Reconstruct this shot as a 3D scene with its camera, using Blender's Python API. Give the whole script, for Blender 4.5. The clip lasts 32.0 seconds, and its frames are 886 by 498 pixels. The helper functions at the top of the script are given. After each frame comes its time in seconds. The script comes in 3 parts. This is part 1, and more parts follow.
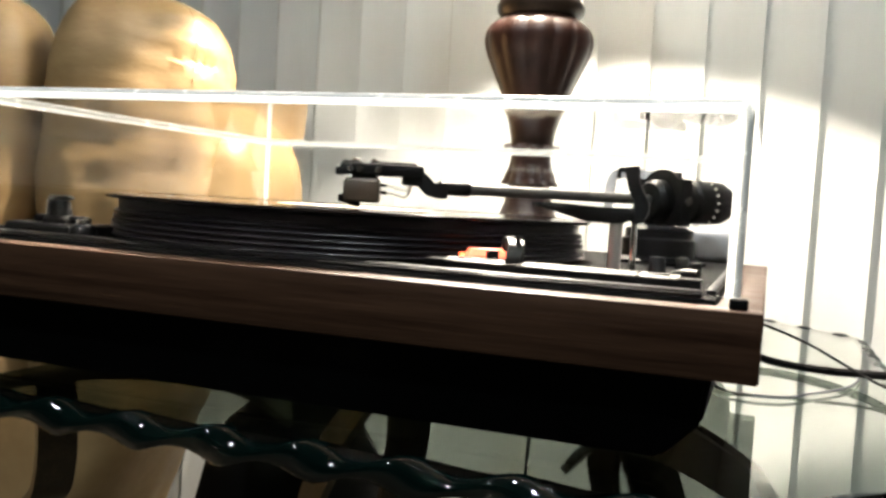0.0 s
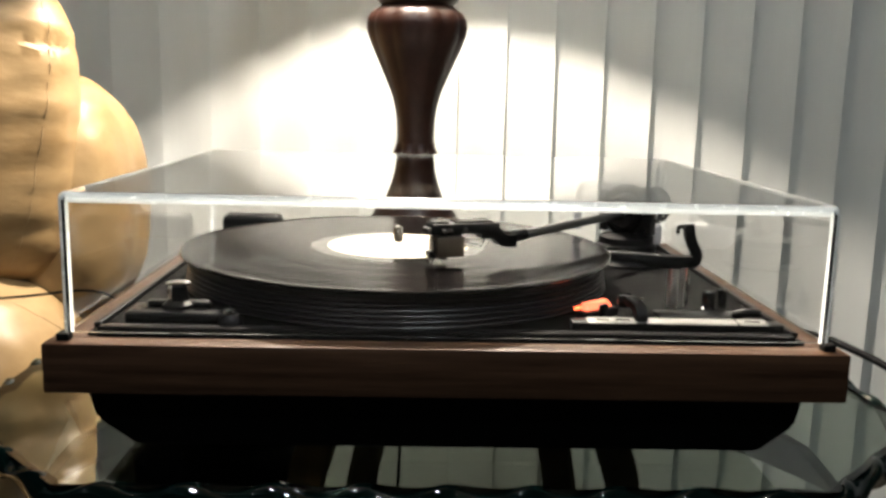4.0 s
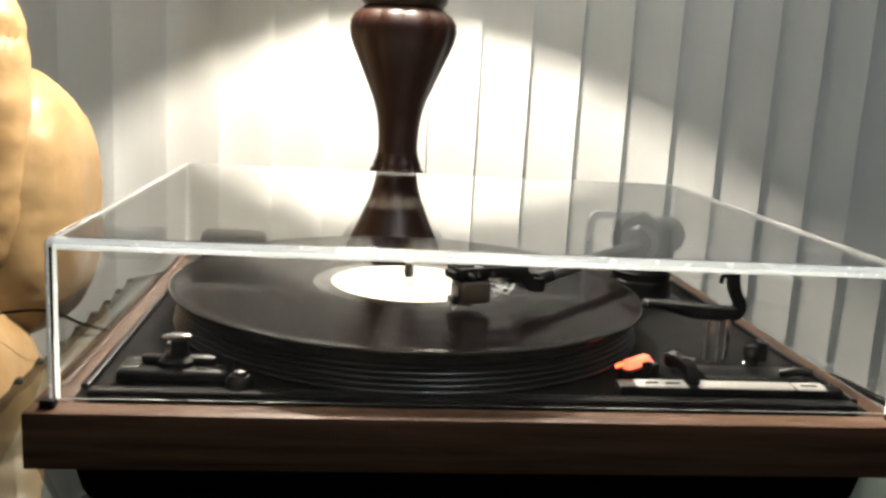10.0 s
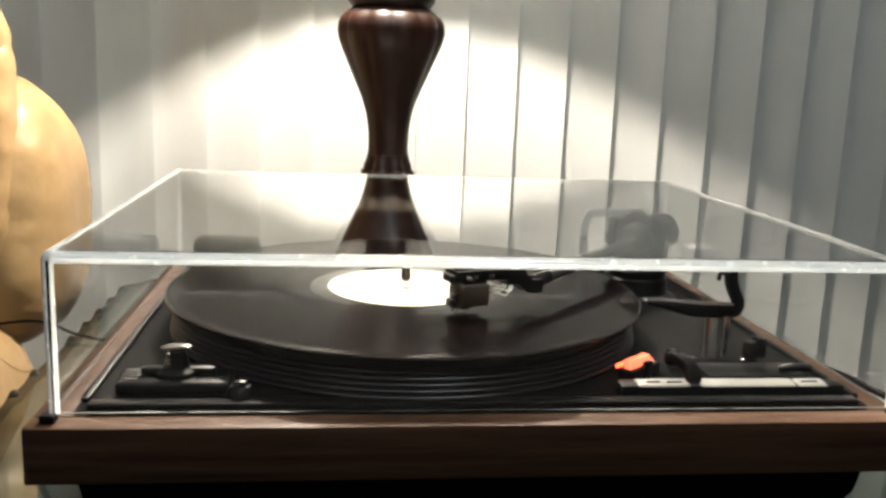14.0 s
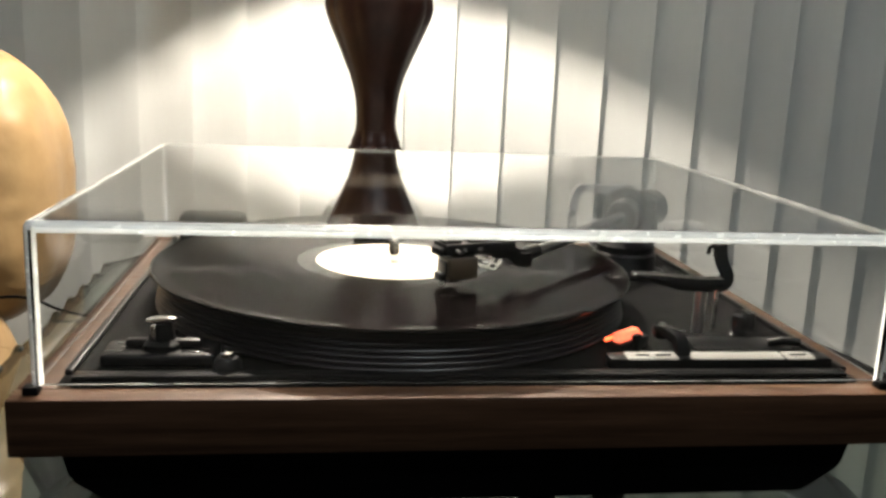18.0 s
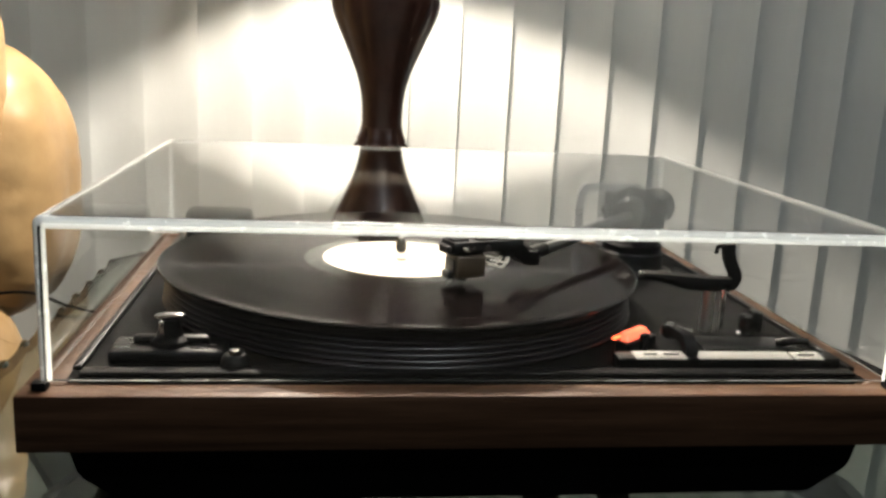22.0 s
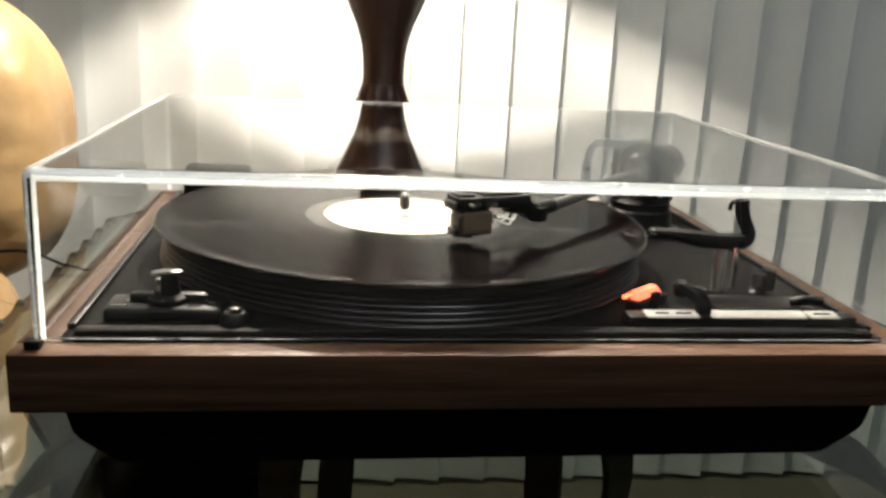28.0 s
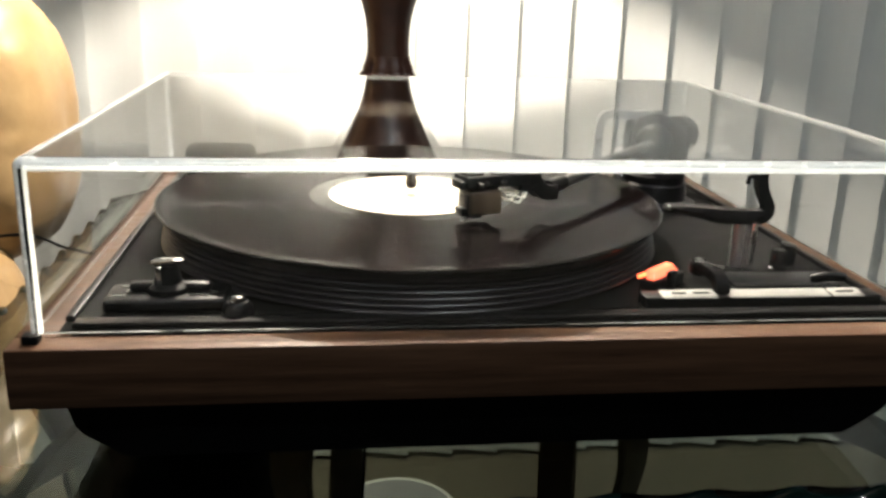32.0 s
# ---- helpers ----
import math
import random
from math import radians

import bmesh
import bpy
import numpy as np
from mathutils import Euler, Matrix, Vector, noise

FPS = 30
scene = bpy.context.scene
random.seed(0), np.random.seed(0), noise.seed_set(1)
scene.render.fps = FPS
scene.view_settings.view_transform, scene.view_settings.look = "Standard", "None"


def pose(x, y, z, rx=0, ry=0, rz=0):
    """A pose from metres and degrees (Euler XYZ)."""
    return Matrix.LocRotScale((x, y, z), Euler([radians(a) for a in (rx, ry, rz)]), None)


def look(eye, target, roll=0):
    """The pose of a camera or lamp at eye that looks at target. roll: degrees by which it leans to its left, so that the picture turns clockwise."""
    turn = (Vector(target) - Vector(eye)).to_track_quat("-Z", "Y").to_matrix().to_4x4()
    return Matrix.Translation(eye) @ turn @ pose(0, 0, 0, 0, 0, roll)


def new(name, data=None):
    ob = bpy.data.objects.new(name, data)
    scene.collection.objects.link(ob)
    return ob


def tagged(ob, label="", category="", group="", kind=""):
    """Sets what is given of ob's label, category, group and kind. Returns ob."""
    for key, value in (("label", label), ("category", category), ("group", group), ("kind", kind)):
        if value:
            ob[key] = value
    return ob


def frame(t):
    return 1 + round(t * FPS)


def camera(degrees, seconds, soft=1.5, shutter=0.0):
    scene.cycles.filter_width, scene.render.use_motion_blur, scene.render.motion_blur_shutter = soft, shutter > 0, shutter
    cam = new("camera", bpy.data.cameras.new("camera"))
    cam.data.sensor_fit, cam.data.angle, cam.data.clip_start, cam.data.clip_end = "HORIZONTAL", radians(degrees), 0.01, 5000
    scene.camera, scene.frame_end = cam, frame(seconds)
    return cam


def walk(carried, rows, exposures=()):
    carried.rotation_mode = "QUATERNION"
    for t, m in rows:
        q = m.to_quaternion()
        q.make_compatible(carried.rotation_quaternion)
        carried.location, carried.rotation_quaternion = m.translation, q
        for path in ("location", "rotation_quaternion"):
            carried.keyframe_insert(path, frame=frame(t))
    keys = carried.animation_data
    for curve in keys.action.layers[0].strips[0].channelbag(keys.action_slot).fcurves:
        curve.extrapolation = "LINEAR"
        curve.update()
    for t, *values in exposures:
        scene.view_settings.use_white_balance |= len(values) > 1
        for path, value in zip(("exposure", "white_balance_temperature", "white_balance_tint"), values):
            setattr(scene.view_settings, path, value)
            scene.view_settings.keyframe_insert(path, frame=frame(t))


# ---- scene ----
cam = camera(52.8, 32.0, soft=2.9, shutter=0.5)
PATH = [
    (0, (0.218, -0.351, 0.605), (-0.465, 1.526, 0.496), 3.5),
    (0.5, (0.215, -0.353, 0.606), (-0.445, 1.53, 0.469), 4.0),
    (1, (0.211, -0.371, 0.614), (-0.379, 1.531, 0.431), 3.7),
    (1.5, (0.185, -0.389, 0.633), (-0.25, 1.539, 0.326), 2.9),
    (1.7, (0.165, -0.387, 0.649), (-0.203, 1.537, 0.268), 2.6),
    (2, (0.115, -0.398, 0.648), (-0.108, 1.566, 0.352), 4.2),
    (2.2, (0.097, -0.405, 0.662), (-0.056, 1.53, 0.36), 3.3),
    (2.5, (0.058, -0.434, 0.664), (0.033, 1.54, 0.362), 3.3),
    (2.7, (0.038, -0.443, 0.687), (0.053, 1.53, 0.299), 2.7),
    (3, (0.015, -0.46, 0.698), (0.045, 1.51, 0.355), 1.6),
    (3.4, (-0.01, -0.466, 0.71), (0.051, 1.499, 0.342), 1.2),
    (3.5, (-0.012, -0.466, 0.705), (0.037, 1.505, 0.368), 1.5),
    (5.5, (-0.03, -0.445, 0.724), (0.082, 1.508, 0.311), 0.8),
    (6, (-0.031, -0.446, 0.727), (0.112, 1.51, 0.333), 1.8),
    (6.5, (-0.035, -0.436, 0.723), (0.129, 1.512, 0.303), 2.6),
    (7, (-0.045, -0.431, 0.726), (0.134, 1.517, 0.309), 3.0),
    (7.5, (-0.049, -0.427, 0.727), (0.106, 1.522, 0.307), 2.8),
    (8, (-0.052, -0.422, 0.727), (0.09, 1.53, 0.315), 2.7),
    (8.5, (-0.058, -0.416, 0.724), (0.092, 1.535, 0.311), 2.7),
    (9, (-0.064, -0.404, 0.726), (0.129, 1.545, 0.319), 2.9),
    (9.5, (-0.068, -0.401, 0.73), (0.133, 1.55, 0.339), 3.3),
    (10, (-0.073, -0.4, 0.731), (0.138, 1.553, 0.352), 3.3),
    (10.5, (-0.075, -0.401, 0.73), (0.131, 1.551, 0.347), 3.1),
    (11, (-0.074, -0.398, 0.728), (0.136, 1.55, 0.326), 3.0),
    (11.5, (-0.073, -0.396, 0.73), (0.169, 1.547, 0.325), 3.1),
    (12, (-0.077, -0.398, 0.733), (0.159, 1.549, 0.34), 2.9),
    (12.5, (-0.08, -0.399, 0.732), (0.143, 1.551, 0.346), 3.0),
    (13, (-0.08, -0.395, 0.731), (0.152, 1.553, 0.343), 2.5),
    (13.5, (-0.083, -0.398, 0.733), (0.151, 1.553, 0.362), 2.3),
    (14, (-0.079, -0.397, 0.734), (0.161, 1.551, 0.35), 2.2),
    (14.5, (-0.077, -0.396, 0.734), (0.18, 1.549, 0.346), 2.2),
    (15, (-0.075, -0.396, 0.733), (0.198, 1.547, 0.346), 2.2),
    (15.5, (-0.079, -0.397, 0.731), (0.179, 1.546, 0.333), 2.6),
    (17.5, (-0.08, -0.395, 0.729), (0.179, 1.543, 0.309), 2.5),
    (18, (-0.079, -0.394, 0.728), (0.189, 1.542, 0.306), 2.5),
    (18.5, (-0.08, -0.394, 0.731), (0.186, 1.543, 0.313), 2.7),
    (19, (-0.082, -0.395, 0.73), (0.191, 1.542, 0.312), 2.7),
    (19.5, (-0.081, -0.394, 0.729), (0.195, 1.542, 0.309), 2.5),
    (20, (-0.08, -0.395, 0.73), (0.194, 1.542, 0.313), 2.5),
    (20.5, (-0.081, -0.393, 0.73), (0.193, 1.543, 0.311), 2.5),
    (21, (-0.083, -0.392, 0.728), (0.189, 1.543, 0.3), 2.7),
    (21.5, (-0.081, -0.394, 0.73), (0.183, 1.542, 0.306), 2.7),
    (22, (-0.082, -0.393, 0.728), (0.181, 1.543, 0.3), 2.8),
    (22.5, (-0.083, -0.391, 0.726), (0.195, 1.543, 0.299), 2.8),
    (23, (-0.081, -0.391, 0.723), (0.18, 1.543, 0.283), 3.1),
    (23.5, (-0.077, -0.39, 0.724), (0.189, 1.543, 0.283), 2.8),
    (24, (-0.079, -0.389, 0.723), (0.196, 1.541, 0.277), 3.0),
    (24.5, (-0.079, -0.389, 0.723), (0.198, 1.543, 0.286), 3.0),
    (26.5, (-0.081, -0.39, 0.724), (0.191, 1.538, 0.267), 2.7),
    (27, (-0.082, -0.386, 0.723), (0.196, 1.535, 0.24), 2.9),
    (27.5, (-0.085, -0.383, 0.721), (0.176, 1.539, 0.236), 2.6),
    (28, (-0.083, -0.379, 0.721), (0.182, 1.537, 0.212), 2.9),
    (28.5, (-0.087, -0.387, 0.726), (0.109, 1.54, 0.227), 2.7),
    (29, (-0.074, -0.379, 0.727), (0.156, 1.539, 0.206), 2.7),
    (29.5, (-0.072, -0.377, 0.729), (0.162, 1.543, 0.221), 2.5),
    (30, (-0.071, -0.379, 0.732), (0.18, 1.543, 0.239), 2.0),
    (30.5, (-0.079, -0.372, 0.726), (0.16, 1.545, 0.21), 2.7),
    (31, (-0.079, -0.363, 0.727), (0.171, 1.54, 0.164), 1.9),
    (31.5, (-0.075, -0.361, 0.725), (0.189, 1.533, 0.138), 1.5),
    (32, (-0.08, -0.363, 0.724), (0.162, 1.537, 0.145), 1.7),
]
walk(cam, [(t, look(eye, target, roll)) for t, eye, target, roll in PATH],
     exposures=[(0, 0.81), (2.2, 0.71), (3.5, 0.25), (6, 0.1), (13, 0.12), (14, 0.03), (20, -0.05), (24.5, 0.0), (28, 0.2), (32, 0.38)])

# ---- world and lights ----
world = bpy.data.worlds.new("room_dark")
scene.world = world
world.use_nodes = True
world.node_tree.nodes["Background"].inputs[0].default_value = (0.02, 0.022, 0.025, 1)
world.node_tree.nodes["Background"].inputs[1].default_value = 0.3
LAMP = Vector((-0.024, 0.57, 0.5))      # foot of the table lamp on the glass
BULB_Z = 1.15
bulb_light = bpy.data.lights.new("bulb_light", "POINT")
bulb_light.energy, bulb_light.color, bulb_light.shadow_soft_size = 84.0, (1.0, 0.895, 0.76), 0.02
new("bulb_light", bulb_light).matrix_world = pose(LAMP.x - 0.018, LAMP.y, BULB_Z)
# unseen, inferred from glints; the second is placed and powered as fill for slats
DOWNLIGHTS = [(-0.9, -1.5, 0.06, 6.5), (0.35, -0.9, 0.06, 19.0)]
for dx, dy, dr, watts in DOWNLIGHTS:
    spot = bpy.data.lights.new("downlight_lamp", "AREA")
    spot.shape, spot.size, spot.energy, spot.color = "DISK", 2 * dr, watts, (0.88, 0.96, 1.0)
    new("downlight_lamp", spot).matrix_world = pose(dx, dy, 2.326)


# ---- materials ----
def mat(name, color, rough=0.5, metal=0.0, var=0.15, scale=40.0, bump=0.0, bump_scale=200.0, stretch=(1, 1, 1), rvar=0.1, coat=0.0, spec=0.5,
        transmission=0.0, ior=1.5, color2=None, emit=None, emit_strength=0.0):
    m = bpy.data.materials.new(name)
    m.use_nodes = True
    nt = m.node_tree
    b = nt.nodes["Principled BSDF"]
    b.inputs["Metallic"].default_value, b.inputs["IOR"].default_value = metal, ior
    b.inputs["Coat Weight"].default_value, b.inputs["Transmission Weight"].default_value = coat, transmission
    b.inputs["Specular IOR Level"].default_value = spec
    if emit:
        b.inputs["Emission Color"].default_value, b.inputs["Emission Strength"].default_value = (*emit, 1), emit_strength
    co = nt.nodes.new("ShaderNodeTexCoord")
    mp = nt.nodes.new("ShaderNodeMapping")
    mp.inputs["Scale"].default_value = stretch
    nt.links.new(co.outputs["Object"], mp.inputs[0])

    def tex(sc, detail=6.0):
        n = nt.nodes.new("ShaderNodeTexNoise")
        n.inputs["Scale"].default_value, n.inputs["Detail"].default_value = sc, detail
        nt.links.new(mp.outputs[0], n.inputs["Vector"])
        return n
    big, fine = tex(scale), tex(scale * 7)
    mix = nt.nodes.new("ShaderNodeMath")
    mix.operation = "MULTIPLY_ADD"
    nt.links.new(fine.outputs["Fac"], mix.inputs[0])
    mix.inputs[1].default_value = 0.4
    nt.links.new(big.outputs["Fac"], mix.inputs[2])
    ramp = nt.nodes.new("ShaderNodeValToRGB")
    ramp.color_ramp.elements[0].position, ramp.color_ramp.elements[1].position = 0.45, 0.95
    other = color2 or tuple(min(1, c * (1 + var)) for c in color)
    ramp.color_ramp.elements[0].color = (*(color if color2 else tuple(c * (1 - var) for c in color)), 1)
    ramp.color_ramp.elements[1].color = (*other, 1)
    nt.links.new(mix.outputs[0], ramp.inputs[0])
    nt.links.new(ramp.outputs[0], b.inputs["Base Color"])
    rr = nt.nodes.new("ShaderNodeMapRange")
    rr.inputs["From Min"].default_value, rr.inputs["From Max"].default_value = 0.3, 0.7
    rr.inputs["To Min"].default_value, rr.inputs["To Max"].default_value = max(0.0, rough * (1 - rvar)), min(1.0, rough * (1 + rvar))
    nt.links.new(big.outputs["Fac"], rr.inputs["Value"])
    nt.links.new(rr.outputs[0], b.inputs["Roughness"])
    if bump:
        bp = nt.nodes.new("ShaderNodeBump")
        bp.inputs["Strength"].default_value, bp.inputs["Distance"].default_value = bump, 0.002
        bt = tex(bump_scale, 4.0)
        nt.links.new(bt.outputs["Fac"], bp.inputs["Height"])
        nt.links.new(bp.outputs[0], b.inputs["Normal"])
    return m


WALNUT = mat("walnut_veneer", (0.0155, 0.0073, 0.0042), 0.48, 0, stretch=(0.035, 1, 1), scale=230, color2=(0.06, 0.0305, 0.016), bump=0.12, bump_scale=700, rvar=0.25, spec=0.15)
BLACK = mat("satin_black_plastic", (0.0015, 0.0014, 0.0016), 0.38, 0, 0.3, 60, 0.05, 900, spec=0.13)
BASE = mat("matt_black_base", (0.003, 0.003, 0.003), 0.7, 0, 0.3, 60, spec=0.06)
DECK = mat("black_deck_plate", (0.0012, 0.0011, 0.0011), 0.6, 0.0, 0.25, 80, 0.15, 1500, spec=0.03)
VINYL = mat("vinyl_record", (0.0022, 0.0013, 0.0013), 0.09, 0, 0.15, 400, rvar=0.1, spec=0.075)
tan = VINYL.node_tree.nodes.new("ShaderNodeTangent")
tan.direction_type, tan.axis = "RADIAL", "Z"
pb = VINYL.node_tree.nodes["Principled BSDF"]
pb.inputs["Specular Tint"].default_value = (1.0, 0.88, 0.85, 1)
pb.inputs["Anisotropic"].default_value = 0.95
pb.inputs["Anisotropic Rotation"].default_value = 0.25
VINYL.node_tree.links.new(tan.outputs[0], pb.inputs["Tangent"])
WAX = mat("smooth_run_out_vinyl", (0.004, 0.0038, 0.0038), 0.07, 0, 0.15, 200, spec=1.0)
RUBBER = mat("ribbed_platter_side", (0.0032, 0.0024, 0.0034), 0.34, 0.0, 0.2, 100, spec=0.2)
LABELM = mat("cream_paper_label", (0.5, 0.43, 0.335), 0.7, 0, 0.06, 120)
ARMTUBE = mat("satin_grey_metal", (0.2, 0.2, 0.2), 0.34, 1.0, 0.1, 200)
DARKCHROME = mat("dark_chrome", (0.16, 0.16, 0.165), 0.16, 1.0, 0.1, 60)
CHROME = mat("chrome", (0.78, 0.78, 0.78), 0.07, 1.0, 0.05, 60)
STEEL = mat("brushed_aluminium", (0.6, 0.6, 0.6), 0.3, 1.0, 0.1, 200, stretch=(0.1, 1, 1))
SILVER = mat("silver_label_strip", (0.24, 0.232, 0.216), 0.32, 0.4, 0.06, 120)
GREYP = mat("grey_plastic", (0.22, 0.22, 0.23), 0.4, 0, 0.1, 80)
ACRYLIC = mat("clear_acrylic", (0.98, 0.985, 0.98), 0.0, 0, 0.005, 30, transmission=1.0, ior=1.49)
# milky white stands for the light caught in the clear edges
ACRYLIC_EDGE = mat("whitened_acrylic_edge", (0.93, 0.95, 0.92), 0.2, 0, 0.05, 160, transmission=0.3, ior=1.49, rvar=0.6)
# greyed acrylic keeps the lit line along the bottom rim dim
ACRYLIC_RIM = mat("greyed_acrylic_rim", (0.3, 0.315, 0.3), 0.12, 0, 0.1, 160, transmission=0.95, ior=1.49, rvar=0.5)
CARTRIDGE = mat("tan_cartridge_plastic", (0.024, 0.0155, 0.008), 0.4, 0, 0.15, 300)
WIRE = mat("pale_lead_wire", (0.6, 0.57, 0.5), 0.4, 0, 0.1, 300)
INK = mat("dark_print", (0.03, 0.03, 0.03), 0.6, 0, 0.1, 300)
BUFF = mat("buff_print", (0.45, 0.36, 0.24), 0.7, 0, 0.1, 300)
GLASS = mat("green_tinted_glass", (0.38, 0.44, 0.385), 0.0, 0, 0.01, 10, transmission=1.0, ior=1.5)
ROPE = mat("dark_green_glass_edge", (0.0008, 0.004, 0.0034), 0.045, 0, 0.2, 40, spec=0.5, ior=1.5, rvar=0.05)
LAMPM = mat("glazed_brown_lamp", (0.026, 0.0085, 0.005), 0.42, 0, 0.3, 50, color2=(0.05, 0.0165, 0.009), coat=0.08, bump=0.05, bump_scale=300)
BRONZE = mat("dark_bronze", (0.014, 0.008, 0.005), 0.35, 0.3, 0.3, 90, 0.2, 300, color2=(0.045, 0.026, 0.014))
IRON = mat("bronzed_iron_strap", (0.035, 0.026, 0.015), 0.42, 0.2, 0.3, 60, 0.2, 400, color2=(0.09, 0.07, 0.038))
LEATHER = mat("cream_tan_leather", (0.225, 0.137, 0.057), 0.45, 0, 0.1, 9, 0.35, 70, color2=(0.34, 0.228, 0.107), rvar=0.2)
CREASED = mat("creased_tan_leather", (0.225, 0.137, 0.057), 0.46, 0, 0.1, 14, 0.75, 30, stretch=(0.55, 0.55, 1.5), color2=(0.34, 0.228, 0.107), rvar=0.2)
PIPING = mat("leather_seam", (0.28, 0.185, 0.09), 0.6, 0, 0.2, 200)
SLAT = mat("offwhite_vinyl_slat", (0.8, 0.815, 0.8), 0.45, 0, 0.03, 14, 0.1, 500, stretch=(1, 1, 0.1))
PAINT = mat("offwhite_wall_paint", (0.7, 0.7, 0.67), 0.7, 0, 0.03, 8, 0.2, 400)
# walls out of view, painted dark so little light bounces off them
DARKWALL = mat("darkened_wall_paint", (0.075, 0.06, 0.045), 0.8, 0, 0.04, 8, 0.2, 400)
# unseen ceiling toned down to weaken the lamp's bounce from above
CEIL = mat("darkened_ceiling_paint", (0.15, 0.13, 0.105), 0.9, 0, 0.03, 8, 0.3, 300)
CARPET = mat("beige_carpet", (0.11, 0.096, 0.071), 0.95, 0, 0.15, 60, 0.8, 900)
CABLE = mat("black_rubber_cable", (0.003, 0.003, 0.0033), 0.6, 0, 0.2, 80, spec=0.05)
SHADE = mat("cream_fabric_shade", (0.6, 0.58, 0.52), 0.9, 0, 0.1, 150, 0.3, 900)
cloth = SHADE.node_tree.nodes.new("ShaderNodeBsdfTranslucent")
cloth.inputs["Color"].default_value = (0.9, 0.92, 0.92, 1)
both = SHADE.node_tree.nodes.new("ShaderNodeMixShader")
both.inputs[0].default_value = 0.92
SHADE.node_tree.links.new(SHADE.node_tree.nodes["Principled BSDF"].outputs[0], both.inputs[1])
SHADE.node_tree.links.new(cloth.outputs[0], both.inputs[2])
SHADE.node_tree.links.new(both.outputs[0], SHADE.node_tree.nodes["Material Output"].inputs["Surface"])
NEON = mat("orange_strobe_window", (0.7, 0.14, 0.06), 0.3, 0, 0.05, 60, emit=(1.0, 0.145, 0.075), emit_strength=1.6)
NEON_TUBE = mat("red_neon", (0.7, 0.1, 0.04), 0.3, 0, 0.05, 60, emit=(1.0, 0.11, 0.035), emit_strength=5.0)
BULB = mat("frosted_bulb", (0.9, 0.85, 0.75), 0.4, 0, 0.02, 60, emit=(1.0, 0.93, 0.81), emit_strength=60.0)
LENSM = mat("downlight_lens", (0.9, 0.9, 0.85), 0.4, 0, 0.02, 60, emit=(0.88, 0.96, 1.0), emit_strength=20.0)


# ---- mesh helpers ----
def finish(bm, name, material):
    bmesh.ops.recalc_face_normals(bm, faces=bm.faces)
    me = bpy.data.meshes.new(name)
    bm.to_mesh(me)
    bm.free()
    me.materials.append(material)
    me.set_sharp_from_angle(angle=radians(38))
    return me


def part(name, bm, material, parent=None, label=""):
    """Links a bmesh as one mesh object, under a thing or a part."""
    ob = new(name, finish(bm, name, material))
    if parent is not None:
        ob.parent = parent
        ob.matrix_parent_inverse = parent.matrix_basis.inverted() if parent.parent is None else Matrix()
    return tagged(ob, label=label)


def thing(name, at, label, category, group="", kind=""):
    ob = new(name)
    ob.empty_display_size = 0.05
    ob.location = at
    ob.matrix_basis = pose(*at)
    return tagged(ob, label, category, group, kind)


def box(x0, x1, y0, y1, z0, z1, bevel=0.0, seg=2, bm=None):
    own = bmesh.new()
    bmesh.ops.create_cube(own, size=1.0)
    for v in own.verts:
        v.co = Vector((x0 + (v.co.x + 0.5) * (x1 - x0), y0 + (v.co.y + 0.5) * (y1 - y0), z0 + (v.co.z + 0.5) * (z1 - z0)))
    if bevel:
        bmesh.ops.bevel(own, geom=own.edges[:], offset=bevel, segments=seg, affect="EDGES", profile=0.5)
        own.normal_update()
        for f in own.faces:
            f.smooth = max(abs(c) for c in f.normal) < 0.999
    return join(bm, own)


def join(bm, own):
    if bm is None:
        return own
    me = bpy.data.meshes.new("tmp")
    own.to_mesh(me)
    own.free()
    bm.from_mesh(me)
    bpy.data.meshes.remove(me)
    return bm


def lathe(profile, seg=48, at=(0, 0, 0), axis=None, lobes=0, depth=0.0, bm=None):
    """A solid of revolution from (radius, height) pairs; lobes give it a fluted, melon-ribbed skin."""
    own = bmesh.new()
    rings = []
    for r, z, *lob in profile:
        d = lob[0] if lob else 0.0
        rings.append([own.verts.new((r * (1 - d * (1 - abs(math.sin(lobes * a / 2)))) * math.cos(a), r * (1 - d * (1 - abs(math.sin(lobes * a / 2)))) * math.sin(a), z))
                      for a in (2 * math.pi * k / seg for k in range(seg))])
    for lo, hi in zip(rings, rings[1:]):
        for k in range(seg):
            own.faces.new((lo[k], lo[(k + 1) % seg], hi[(k + 1) % seg], hi[k]))
    for f in own.faces:
        f.smooth = True
    own.faces.new(rings[0][::-1])
    own.faces.new(rings[-1])
    turn = Vector((0, 0, 1)).rotation_difference(Vector(axis)).to_matrix().to_4x4() if axis else Matrix()
    bmesh.ops.transform(own, matrix=Matrix.Translation(at) @ turn, verts=own.verts)
    return join(bm, own)


def smooth_path(points, n=8):
    pts = [Vector(p) for p in points]
    pts = [2 * pts[0] - pts[1]] + pts + [2 * pts[-1] - pts[-2]]
    out = []
    for a, b, c, d in zip(pts, pts[1:], pts[2:], pts[3:]):
        for k in range(n):
            t = k / n
            out.append(0.5 * (2 * b + (c - a) * t + (2 * a - 5 * b + 4 * c - d) * t * t + (3 * b - a - 3 * c + d) * t ** 3))
    return out + [pts[-2]]


